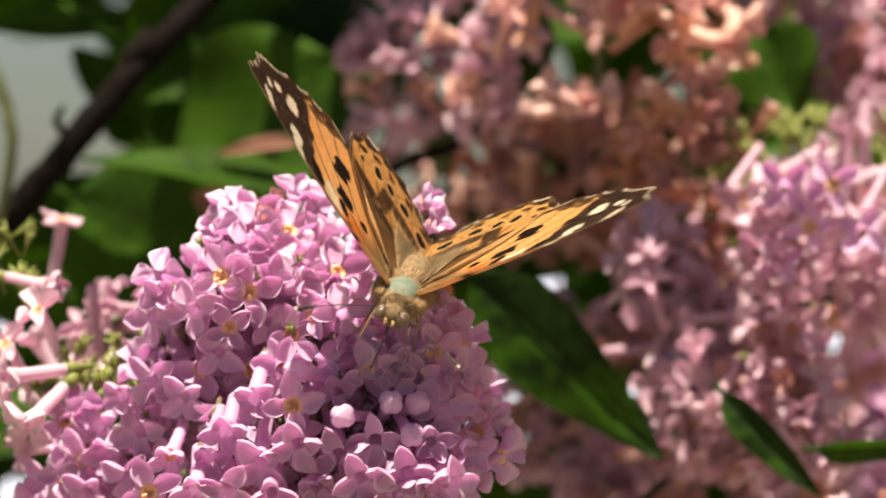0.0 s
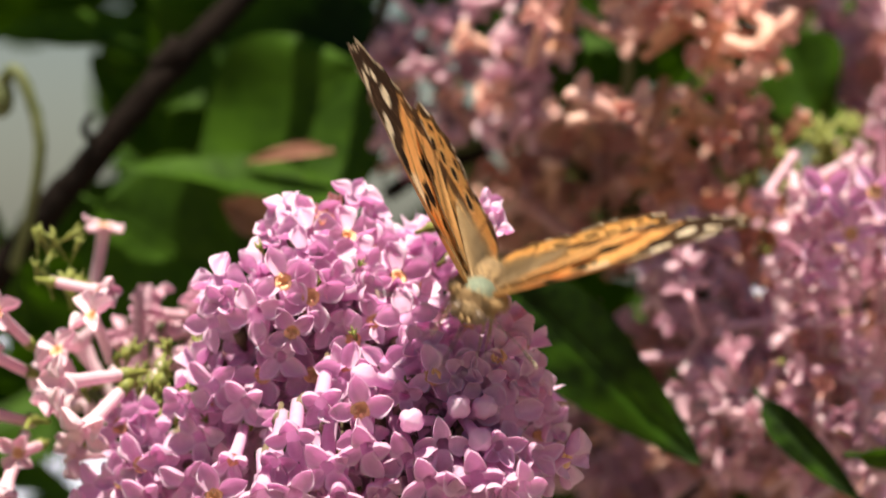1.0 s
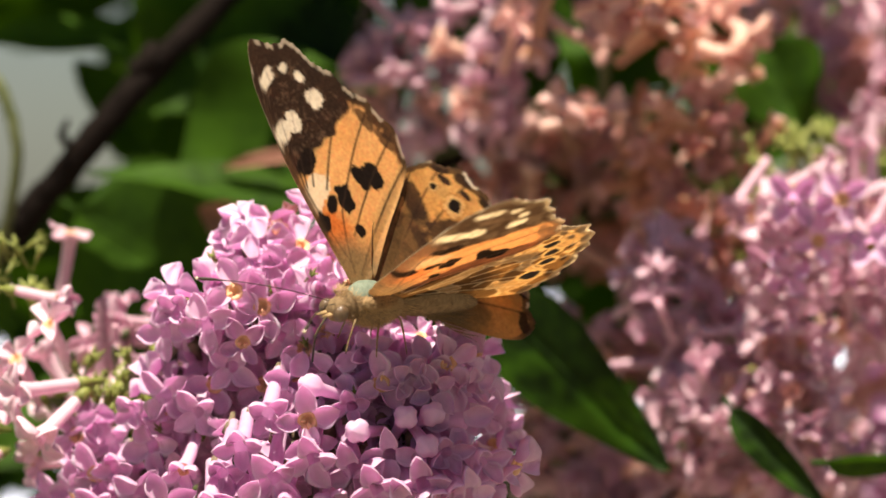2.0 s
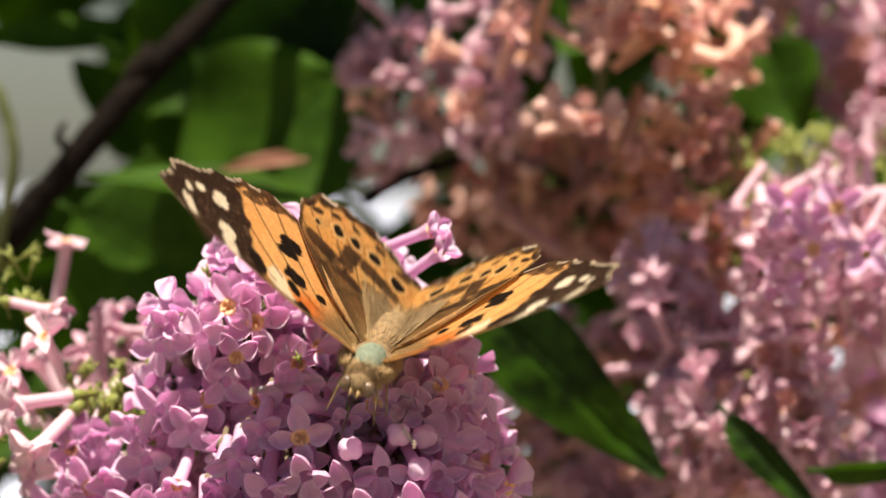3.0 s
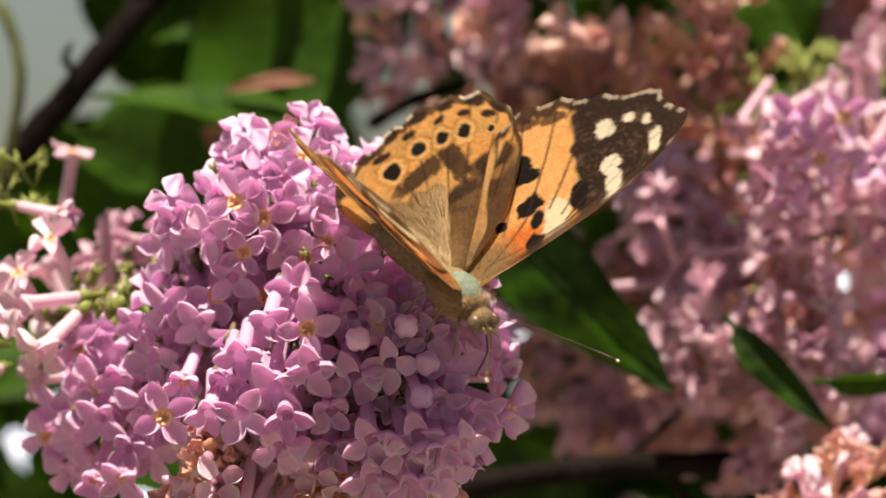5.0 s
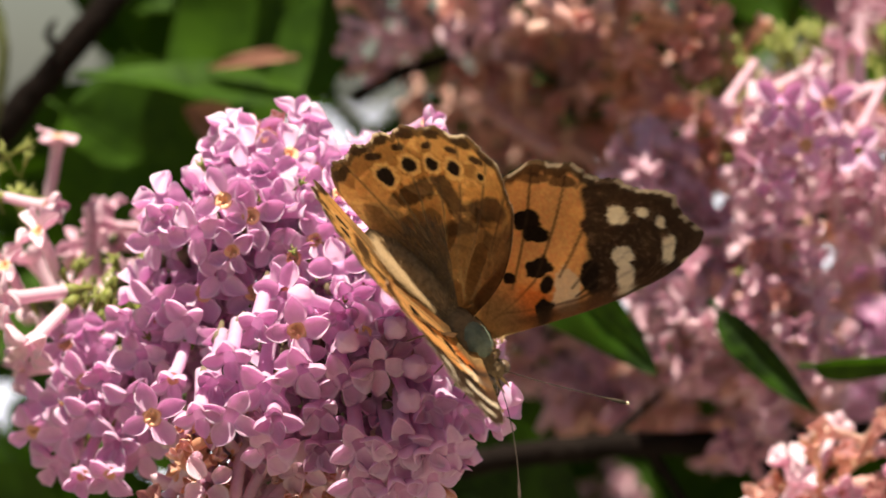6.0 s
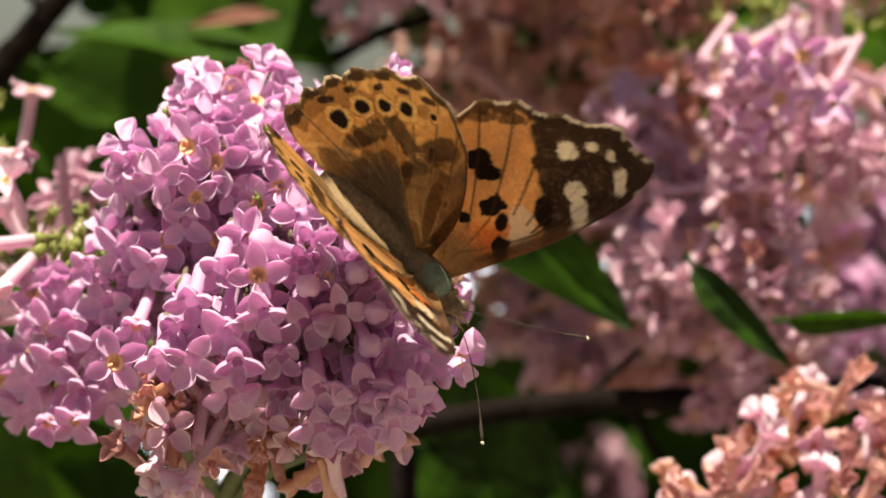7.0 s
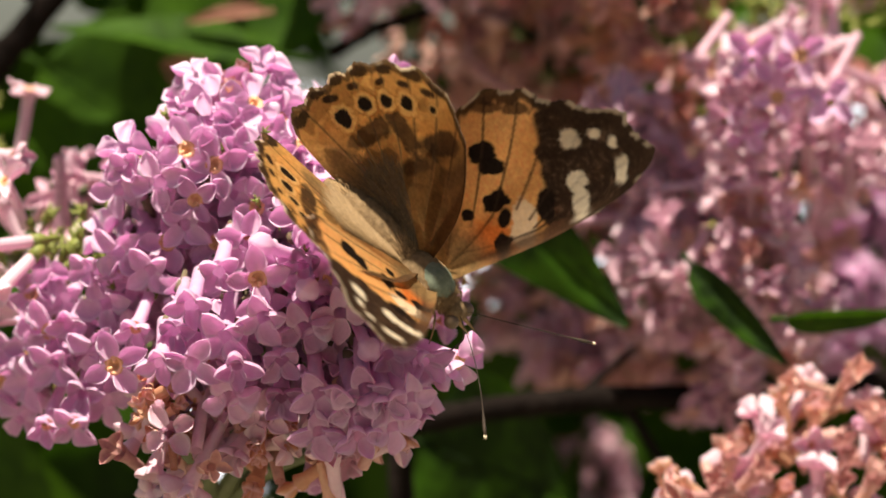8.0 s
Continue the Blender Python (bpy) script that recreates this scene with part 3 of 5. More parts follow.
def wing_mesh(name, outline, root, paint, mirror, lift, material, turns=280, steps=210):
    """A cambered wing sheet, swept out in rays from its root to a scalloped rim; its scales carry the pattern."""
    line = spine([(x, y, 0) for x, y in outline], 24)
    ang = np.array([math.atan2(p.y - root[1], p.x - root[0]) for p in line])
    rads = np.array([math.hypot(p.x - root[0], p.y - root[1]) for p in line])
    order = np.argsort(ang)
    lo, hi = ang.min(), ang.max()
    a = np.linspace(lo, hi, turns + 1)
    r = np.interp(a, ang[order], rads[order])
    r = r * (1 + 0.014 * np.sin(a * 34) * soft_step(r, 12, 20) + 0.008 * vnoise(a * 90, a * 0, 3) * soft_step(r, 12, 20))
    s = np.linspace(0, 1, steps + 1) ** 0.8
    A, S = np.meshgrid(a, s, indexing="ij")
    Rr = r[:, None] * S
    x, y = root[0] + Rr * np.cos(A), root[1] + Rr * np.sin(A)
    w = (A - lo) / (hi - lo)
    z = S ** 2 * np.sin(2.2 * w) - 0.10 * np.sin(46 * w) * S * (1 - 0.3 * S) + 0.25 * vnoise(x * 0.15, y * 0.15, 6) * S
    verts = np.stack([(-x if mirror else x) * MM, y * MM, (z + lift) * MM], -1).reshape(-1, 3)
    rgb = np.clip(paint(x.ravel(), y.ravel(), S.ravel()), 0, 1)
    rgb = rgb * (1 + 0.10 * vnoise(x.ravel() * 2.4, y.ravel() * 2.4, 17)[:, None])
    i, j = np.meshgrid(np.arange(turns), np.arange(steps), indexing="ij")
    k, n = (i * (steps + 1) + j).ravel(), steps + 1
    quads = np.stack([k, k + n, k + n + 1, k + 1], -1)
    if not mirror:
        quads = quads[:, ::-1]
    me = bpy.data.meshes.new(name)
    me.from_pydata(verts.tolist(), [], quads.tolist())
    attr = me.color_attributes.new("pattern", "FLOAT_COLOR", "POINT")
    attr.data.foreach_set("color", np.concatenate([rgb, np.ones((len(rgb), 1))], 1).ravel())
    me.materials.append(material)
    me.polygons.foreach_set("use_smooth", [True] * len(quads))
    me.update()
    return me


def furry(bm, centre, radii, count, length, back, seed, bare=2.0):
    rng = random.Random(seed)
    for _ in range(count):
        d = Vector((rng.gauss(0, 1), rng.gauss(0, 1), rng.gauss(0, 1))).normalized()
        if d.z > bare and abs(d.y) < 0.75:
            continue
        b = Vector([centre[i] + d[i] * radii[i] * 0.95 for i in range(3)])
        t = b + (d + Vector(back) + Vector((rng.uniform(-.3, .3), rng.uniform(-.3, .3), rng.uniform(-.3, .3)))).normalized() * length * rng.uniform(0.6, 1.2)
        tuft(bm, b * MM, t * MM, 0.04 * MM)


def butterfly():
    ob = thing("butterfly", Matrix.Translation(mm((0, -25, 0))), "orange, black and white butterfly clinging to lilac flowers", "butterfly")
    bm = bmesh.new()
    ellipsoid(bm, Vector((0, 1.2, 0)) * MM, (2.9 * MM, 4.3 * MM, 2.6 * MM), None, 24, 16, 0.04)
    th = part("thorax", bm, FUR, ob, "brown hairy thorax with a grey-green back")
    bm = bmesh.new()
    ellipsoid(bm, Vector((0, 2.0, 0.9)) * MM, (2.2 * MM, 2.9 * MM, 2.0 * MM), None, 20, 14, 0.04)
    part("back_shield", bm, FUR_GREEN, th, "smooth grey-green back")
    bm = bmesh.new()
    furry(bm, (0, 1.2, 0), (2.9, 4.3, 2.6), 2600, 1.0, (0, -0.9, 0.1), 3, 0.35)
    for sx in (-1, 1):
        furry(bm, (2.5 * sx, 1.8, 0.9), (1.0, 3.0, 0.7), 900, 0.9, (0.3 * sx, -1.0, 0.1), 5 + sx)
    part("hair", bm, HAIR, th)
    bm = bmesh.new()
    line = spine([(0, -2.0 * MM, 0), (0, -7 * MM, 0.3 * MM), (0, -12 * MM, -0.2 * MM), (0, -16 * MM, -1.0 * MM)], 8)
    n = len(line) - 1
    tube(bm, line, [MM * (0.3 + 2.0 * math.sin(math.pi * (0.22 + 0.74 * i / n)) * (1 + 0.05 * math.cos(i * 2.4))) for i in range(n + 1)], 16, 0.05)
    ab = part("abdomen", bm, FUR, ob, "brown furry abdomen")
    bm = bmesh.new()
    for k in range(4):
        furry(bm, (0, -3.5 - 3.0 * k, 0.2), (2.1 - 0.3 * k, 2.2, 2.1 - 0.3 * k), 220, 1.5, (0, -1.2, 0.2), 10 + k)
    part("hair", bm, HAIR, ab)
    bm = bmesh.new()
    ellipsoid(bm, Vector((0, 6.4, -0.5)) * MM, (1.5 * MM, 1.3 * MM, 1.4 * MM), None, 20, 14, 0.08)
    head = part("head", bm, FUR, ob, "brown furry head")
    bm = bmesh.new()
    furry(bm, (0, 6.2, -0.4), (1.5, 1.3, 1.4), 900, 0.28, (0, 0.5, 0.2), 21)
    furry(bm, (0, 5.0, 0.1), (1.9, 0.7, 1.7), 900, 0.42, (0, 0.9, 0.3), 22)
    part("hair", bm, HAIR_DARK, head, "dark brown hairy collar")
    for s in (-1, 1):
        bm = bmesh.new()
        ellipsoid(bm, Vector((1.35 * s, 6.9, -0.5)) * MM, (0.85 * MM, 0.95 * MM, 1.05 * MM), None, 16, 12)
        part("eye", bm, EYE, head, "brown compound eye")
        bm = bmesh.new()
        tuft(bm, Vector((0.45 * s, 7.4, -0.9)) * MM, Vector((0.5 * s, 9.6, -1.1)) * MM, 0.4 * MM)
        part("palp", bm, HAIR, head)
        bm = bmesh.new()
        line = spine([Vector((0.6 * s, 7.3, 0.5)) * MM, Vector((3.2 * s, 11.5, 1.2)) * MM, Vector((6.5 * s, 16, 1.4)) * MM, Vector((10.0 * s, 20.2, 1.0)) * MM], 6)
        n = len(line) - 1
        tube(bm, line, [MM * (0.06 if i < n - 3 else (0.12, 0.2, 0.22, 0.12)[i - n + 3]) for i in range(n + 1)], 6)
        an = part("antenna", bm, DARK, head, "thin dark antenna with a pale club")
        bm = bmesh.new()
        ellipsoid(bm, line[-1], (0.2 * MM, 0.26 * MM, 0.2 * MM), None, 8, 6)
        part("club_tip", bm, CREAM, an)
        for k, (y0, dx, dy, dz) in enumerate(((4.0, 1.8, 2.6, -5.0), (1.5, 2.4, 0.6, -5.5), (-0.5, 2.2, -2.5, -5.5))):
            bm = bmesh.new()
            line = spine([Vector((1.2 * s, y0, -1.6)) * MM, Vector(((1.2 + dx * 0.55) * s, y0 + dy * 0.45, -1.2)) * MM, Vector(((1.2 + dx * 0.8) * s, y0 + dy * 0.8, dz * 0.65)) * MM, Vector(((1.2 + dx) * s, y0 + dy, dz)) * MM], 4)
            tube(bm, line, [MM * (0.19 - 0.010 * i) for i in range(len(line))], 6)
            part("leg", bm, FUR, ob)
    bm = bmesh.new()
    tube(bm, spine([Vector((0, 7.8, -1.2)) * MM, Vector((0, 9.0, -3.5)) * MM, Vector((0.3, 8.6, -7)) * MM], 5), 0.12 * MM, 6)
    part("proboscis", bm, DARK, head)
    wings = {}
    for s in (-1, 1):
        fw = part_of("forewing", wing_mesh("forewing", FORE, (0, -0.3), fore_upper, s < 0, 0.03, WING), ob)
        tagged(fw, "orange forewing with black tip and white spots")
        part_of("underside", wing_mesh("underside", FORE, (0, -0.3), fore_under, s < 0, -0.03, WING_UNDER), fw)
        hw = part_of("hindwing", wing_mesh("hindwing", HIND, (0, -2.0), hind_upper, s < 0, 0.03, WING), ob)
        tagged(hw, "orange hindwing with a row of black eyespots")
        part_of("underside", wing_mesh("underside", HIND, (0, -2.0), hind_under, s < 0, -0.03, WING_UNDER), hw)
        bm = bmesh.new()
        rng = random.Random(50 + s)
        for _ in range(1500):
            a, r0 = rng.uniform(-1.55, -0.55), rng.uniform(0.3, 11.0)
            b = Vector((s * r0 * math.cos(a), -2 + r0 * math.sin(a), 0.15 + 0.002 * r0 * r0))
            ln = rng.uniform(2.0, 4.2)
            t = b + Vector((s * ln * math.cos(a + rng.uniform(-0.25, 0.25)), ln * math.sin(a + rng.uniform(-0.25, 0.25)), rng.uniform(0.2, 0.9)))
            tuft(bm, b * MM, t * MM, 0.04 * MM)
        part("hair", bm, HAIR_WING, hw, "tan hair on the wing's foot")
        wings[s] = (fw, hw)
    return ob, wings


def wing_pose(s, raise_, sweep, hind):
    """A wing on its hinge: raised over the back by some degrees and swept forward."""
    base = Matrix.Translation(Vector((1.7 * s, 0.2 if hind else 2.2, 1.1 if hind else 1.35)) * MM)
    return base @ pose(0, 0, 0, 0, -s * raise_, 0) @ pose(0, 0, 0, 0, 0, s * sweep)


BUTTERFLY, WINGS = butterfly()
BUTTERFLY.scale = (1.006, 1.006, 1.006)


# ---- the flower head in front ----
MAIN_LOBES = [((-22.7, 3, -1.0), (7, 8, 5)), ((-27.4, 0, -7.1), (11, 11, 9)), ((-32.5, 2, -17.8), (9, 10, 8)), ((-16.1, 2, -11.4), (13, 12, 12)),
              ((-15.7, -13, -23.0), (16, 14, 9)), ((-38.3, 8, -29.6), (11, 11, 8)), ((-46.5, 16, -32.9), (7, 6, 6)), ((-23.3, -15, -29.9), (14, 12, 5)), ((-9.7, 10, -2.8), (8, 7, 9))]
# the spray that carries the butterfly nods under its weight
SPRAY_LOBES = [((-7.3, -10, -18.2), (12, 13, 12)), ((-1.0, 2, -15.0), (6.5, 9, 8)), ((-4.8, -18, -28.3), (11, 12, 7))]
HINGE = Vector((-8, 20, -24))
MAIN = thing("flower_head", Matrix.Translation(mm((0, 0, 0))), "dense fresh lilac-pink flower head beside the butterfly", "flower head", "flower heads")
SPRAY = thing("flower_head", Matrix.Translation(mm(HINGE)), "fresh lilac-pink flower spray bending under the butterfly", "flower head", "flower heads")
stalks(MAIN, (-23.3, 45, -35.2), MAIN_LOBES)
stalks(SPRAY, Vector((-23.3, 45, -35.2)) - HINGE, [(Vector(c) - HINGE, r) for c, r in SPRAY_LOBES])
PLACED = []


def nearness(p, lobes):
    return min(sum(((p[i] - c[i]) / r[i]) ** 2 for i in range(3)) for c, r in lobes)


def put(p, m, me, detail=True, name="floret", k=0):
    """A floret on the part of the flower head that it belongs to."""
    if nearness(p, SPRAY_LOBES) < nearness(p, MAIN_LOBES):
        return add_floret(SPRAY, Matrix.Translation(-HINGE * MM) @ m, me, detail, name, k, CALYX_DULL)
    return add_floret(MAIN, m, me, detail, name, k, CALYX_DULL)


def place(p, a, b, spin, size=1.0, k=0, bud=False):
    PLACED.append(p)
    q = Vector(p) + Vector((0, -1.6, 0))
    put(p, facing(q, a, b, spin, (1.05 if bud else 1.12) * size), FRESH_BUD[k % 2] if bud else FRESH[k % 9], True, "bud" if bud else "floret", k)


place((-27.5, -11.0, -3.4), -5, 15, 30, 1.12, 1)
place((-24.0, -11.2, -5.3), 8, 2, 20, 1.08, 2)
place((-35.3, -7.0, -3.3), -18, 42, 0, 1.08, 5)
place((-34.6, -9.0, -5.8), -28, 0, 40, 0.9, 0)
place((-30.8, -11.2, -7.4), -10, -8, 15, 1.08, 7)
place((-36.1, -7.2, -8.5), -30, -13, 10, 0.95, 3)
place((-26.3, -11.5, -9.6), 0, -8, 35, 1, 8)
place((-21.8, -10.0, -8.8), 18, -12, 60, 0.9, 6)
place((-18.8, -10.5, -10.6), 5, 8, 20, 1, 1)
place((-26.5, 2.0, 5.7), -22, 55, 10, 0.95, 3)
place((-23.3, 0.0, 3.8), -12, 14, 40, 1, 2)
place((-27.7, 2.0, 3.2), -42, 22, 20, 0.9, 0)
place((-28.8, 2.0, 1.9), -48, 34, 60, 0.92, 6)
place((-24.4, -3.0, 2.6), 8, 42, 0, 1.1, 7)
place((-19.3, -2.5, 2.3), 18, 38, 20, 1.05, 1)
place((-21.4, -5.8, -0.5), 22, 18, 40, 1.05, 3)
place((-16.2, -1.2, 0.4), 30, 32, 10, 1.05, 8)
place((-13.1, -7.0, -2.9), 18, 26, 15, 1.05, 2)
place((-21.5, -9.2, -3.6), 24, 14, 70, 0.95, 0)
place((-17.4, -8.8, -4.6), 34, 6, 30, 0.95, 4)
place((-16.2, 2.0, 4.7), 48, 32, 25, 0.95, 3)
place((-18.5, 2.0, 6.9), 30, 52, 50, 0.9, 6)
place((-15.0, -9.2, -5.6), 16, 18, 45, 1, 5)
place((-12.3, -15.0, -8.0), 10, 14, 5, 1.05, 7)
place((-10.1, -7.8, -5.6), 22, 32, 60, 0.95, 3)
place((-16.1, -10.5, -8.3), -6, 6, 25, 1, 8)
place((-11.3, -20.2, -11.0), 12, 0, 30, 1, 4)
place((-30.0, -7.8, -15.0), 3, 8, 0, 1.1, 1)
place((-36.1, -7.8, -16.3), -24, -4, 45, 1.08, 5)
place((-23.8, -7.8, -15.0), 0, 2, 30, 1.05, 2)
place((-19.7, -17.8, -14.6), 0, 6, 70, 1.05, 7)
place((-18.0, -26.0, -18.8), 4, -4, 15, 1.2, 8)
place((-9.3, -23.2, -14.9), 8, 6, 23, 1.06, 1)
place((-15.1, -19.5, -13.7), 8, 4, 50, 1, 3)
place((-12.7, -24.0, -17.1), -8, -10, 15, 0.9, 0)
place((-17.3, -27.8, -23.2), 0, -34, 20, 1.05, 6)
place((-22.8, -23.8, -17.9), -4, -24, 50, 1.05, 4)
place((-26.2, -24.2, -21.9), -6, -20, 10, 1.05, 0)
place((-31.9, -8.8, -18.2), -6, -22, 40, 1, 6)
place((-37.9, -3.8, -22.8), -24, -20, 20, 1.05, 3)
place((-39.8, -4.5, -18.4), -40, -10, 30, 0.9, 0)
place((-34.4, -2.2, -26.4), -8, -28, 10, 1.05, 6)
place((-39.2, -3.8, -28.5), -20, -16, 60, 1.05, 5)
place((-35.8, -21.0, -29.6), -4, 4, 25, 1.15, 1)
place((-28.4, -21.8, -25.1), -4, -31, 30, 1, 4)
place((-29.8, -26.2, -28.7), -2, -26, 15, 1, 0)
place((-22.0, -26.2, -25.5), 0, -25, 40, 1.1, 6)
place((-26.0, -27.5, -29.0), 0, -18, 70, 1.05, 3)
place((-12.4, -27.2, -24.6), 6, -28, 25, 1.1, 5)
place((-20.6, -27.5, -29.0), -2, -29, 5, 1.05, 4)
place((-15.3, -25.2, -28.5), 2, -30, 50, 1.05, 0)
place((-9.8, -29.5, -27.2), 8, -26, 30, 1.05, 6)
place((-8.2, -26.2, -22.9), 6, -23, 10, 1, 3)
place((-0.1, -21.2, -19.4), 16, 0, 5, 1.2, 7)
place((-0.1, -12.8, -8.7), 38, 36, 30, 1.1, 1)
place((2.5, -5.2, -11.3), 50, 24, 10, 1, 2)
place((2.9, -16.2, -14.4), 55, 20, 50, 1, 3)
place((1.5, -19.2, -15.6), 34, 10, 20, 0.95, 0)
place((5.6, 1.0, -18.0), 64, 8, 20, 0.95, 5)
place((5.9, 1.0, -21.2), 60, -6, 45, 0.95, 6)
place((4.7, 1.0, -23.0), 48, 10, 0, 1, 8)
place((7.1, -19.0, -25.2), 54, -14, 10, 1.12, 1)
place((2.6, -24.5, -24.3), 34, -19, 40, 1.05, 4)
place((-4.2, -30.5, -26.5), 8, -28, 20, 1.1, 6)
place((-1.5, -30.2, -28.1), 14, -30, 60, 1.05, 0)
place((-5.7, -30.8, -28.8), 4, -28, 35, 1.05, 5)
place((1.1, -29.0, -27.9), 30, -24, 15, 1, 3)
place((-6.9, -22.2, -13.8), 6, 10, 40, 1, 3)
place((-4.1, -21.0, -12.9), 12, 14, 10, 1, 5)
place((-1.1, -20.2, -12.5), 22, 8, 30, 1.05, 8)
place((-1.1, -18.2, -10.3), 26, 28, 60, 0.95, 0)
place((-1.6, -26.2, -23.1), 16, -16, 25, 1, 4)
place((-5.8, -23.0, -14.4), 8, 2, 60, 1, 0)
place((-3.0, -22.8, -15.6), 14, -2, 30, 0.95, 6)
place((-27.7, -9.5, -12.6), 0, -12, 50, 1, 6)
place((-25.0, -7.0, 0.1), -6, 22, 10, 0.95, 5)
place((-17.2, -6.2, -2.0), 20, 14, 60, 0.95, 0)
place((-45.3, -0.2, -26.5), -12, -6, 25, 1.05, 2)
place((-47.7, 1.5, -28.7), -18, 4, 15, 1.08, 8)
place((-50.6, 8.0, -29.3), -26, -14, 40, 1, 3)
place((-46.6, 8.0, -20.2), -14, 34, 20, 1, 5)
place((-48.3, 8.0, -21.9), -22, 10, 45, 1.05, 1)
place((-43.8, 8.0, -22.5), -8, -10, 30, 0.95, 6)
place((-42.6, -1.2, -25.6), -10, -16, 10, 0.95, 0)
place((-44.4, -2.0, -30.4), -14, -20, 50, 1, 6)
place((-41.0, -1.5, -34.1), -12, -24, 20, 1.05, 4)
place((-47.7, 4.2, -33.0), -24, -18, 10, 1.05, 6)
place((-38.1, -0.5, -35.2), -8, -28, 30, 1.05, 3)
place((-21.5, -24.8, -33.1), 0, -29, 20, 1.1, 5)
place((-15.4, -21.2, -33.3), 2, -32, 40, 1.05, 4)
place((-9.8, -27.0, -32.3), 6, -30, 10, 1.05, 6)
place((-5.0, -28.5, -32.4), 10, -29, 30, 1.05, 0)
place((-1.0, -28.5, -31.6), 20, -26, 20, 1, 3)
place((-52.4, 8.0, -33.2), -30, -14, 20, 1, 1)
place((-49.5, 8.0, -37.6), -20, -20, 45, 1, 5)
place((-6.2, -26.8, -18.4), 12, 20, 0, 1.05, 0, True)
place((-3.0, -26.0, -18.5), 24, 16, 20, 1.05, 1, True)
place((-12.1, -29.8, -20.0), -20, 2, 10, 1.05, 0, True)
place((-3.7, -28.5, -22.4), 14, -17, 0, 1.05, 0, True)
trumpet(MAIN, (-12.2, -6, -34.6), (-12.0, -8, -43.8), FRESH[4], 10, 1.0)
trumpet(MAIN, (-41.3, 6, -29.9), (-41.9, -5, -37.8), FRESH[6], 40, 1.05)
trumpet(MAIN, (-43.6, 8, -30.9), (-45.6, -3, -38.2), FRESH[4], 10, 1.0)
trumpet(MAIN, (-31.4, -6, -20.0), (-33.6, -15, -25.4), FRESH[0], 20, 1.0)
trumpet(MAIN, (-15.8, -2, -8.6), (-19.7, -16, -13.8), FRESH[3], 20, 1.0)
trumpet(MAIN, (-10.0, -19, -17.4), (-17.9, -27, -14.7), FRESH_BUD[0], 20, 1.1, False)


def outside(q):
    """Keeps the dark notch on the flower head's flank free, thins out its lower flank and leaves its back bare."""
    n = (-37.3, 0, -11.8)
    sparse = q.x < -31 and q.z < -20 and noise.noise(Vector(q) * 0.15) < 0.02
    return q.y < 14 and not sparse and ((q.x - n[0]) / 6.5) ** 2 + ((q.z - n[2]) / 2.6) ** 2 > 1


ALL_LOBES = MAIN_LOBES + SPRAY_LOBES
INNER = [(c, tuple(0.66 * v for v in r)) for c, r in ALL_LOBES]
for k, (p, n) in enumerate(sprawl(INNER, 4.6, 1600, 21, outside)):
    put(p, aimed(p, n + Vector((0, -0.5, 0)), 37 * k, 1.0), FRESH[k % 9], False, "floret", k)
rng = random.Random(5)
for k, (p, n) in enumerate(sprawl(clumps(ALL_LOBES, 7, 4.4, 4), 5.3, 7000, 8, lambda q: outside(q) and nearness(q, ALL_LOBES) < 0.80, PLACED, (0.75, 1.0))):
    hang = min(1.0, max(0.0, (-8 - p.z) / 12))
    d = (n + Vector((-0.05, -0.30, 0.15 - 0.6 * hang)) + Vector((rng.gauss(0, 0.40), rng.gauss(0, 0.35), rng.gauss(0, 0.40)))).normalized()
    q = p - 10 * d
    rooted = nearness(q, ALL_LOBES) < 0.9
    if not rooted:
        d = (n + Vector((0, -0.25, 0))).normalized()
    put(p, aimed(p, d, rng.uniform(0, 90), rng.uniform(0.9, 1.1)), rng.choice(FRESH), rooted, "floret", k)

for k, (x, z, y) in enumerate(((-24.0, 4.8, 1), (-21.0, 5.2, 0), (-22.6, 3.4, -3))):
    add_floret(MAIN, aimed((x, y, z), (0.2 * k - 0.2, -0.4, 0.9), 30 * k, 0.8), DRY[k], False, "floret", k)
for x, y, z, ux, uz in ((-30.2, -6, 0.6, -0.4, 0.7), (-18.0, -10, -1.4, 0.3, 0.3), (-22.9, -11, -3.4, 0.1, 0.2), (-16.0, -14, -12.6, 0.2, -0.2), (-33.0, -7, -4.4, -0.5, 0.3),
                        (-18.6, -13, -10.0, -0.2, 0.4), (-9.5, -15, -10.4, 0.3, 0.4), (-39.6, -3, -24.6, -0.4, 0.2), (-37.0, -4, -21.0, -0.3, 0.5), (-12.5, -22, -15.8, 0.0, 0.3)):
    part_of("calyx", SPENT, MAIN, aimed((x, y, z), (ux, -0.7, uz), 57 * x, 0.5))
trumpet(MAIN, (-10.4, 4, 2.8), (-2.4, -1, 5.9), FRESH[4], 20, 0.9)
trumpet(MAIN, (-6.7, 2, -0.6), (-1.1, -3, 3.2), FRESH[0], 50, 0.9)

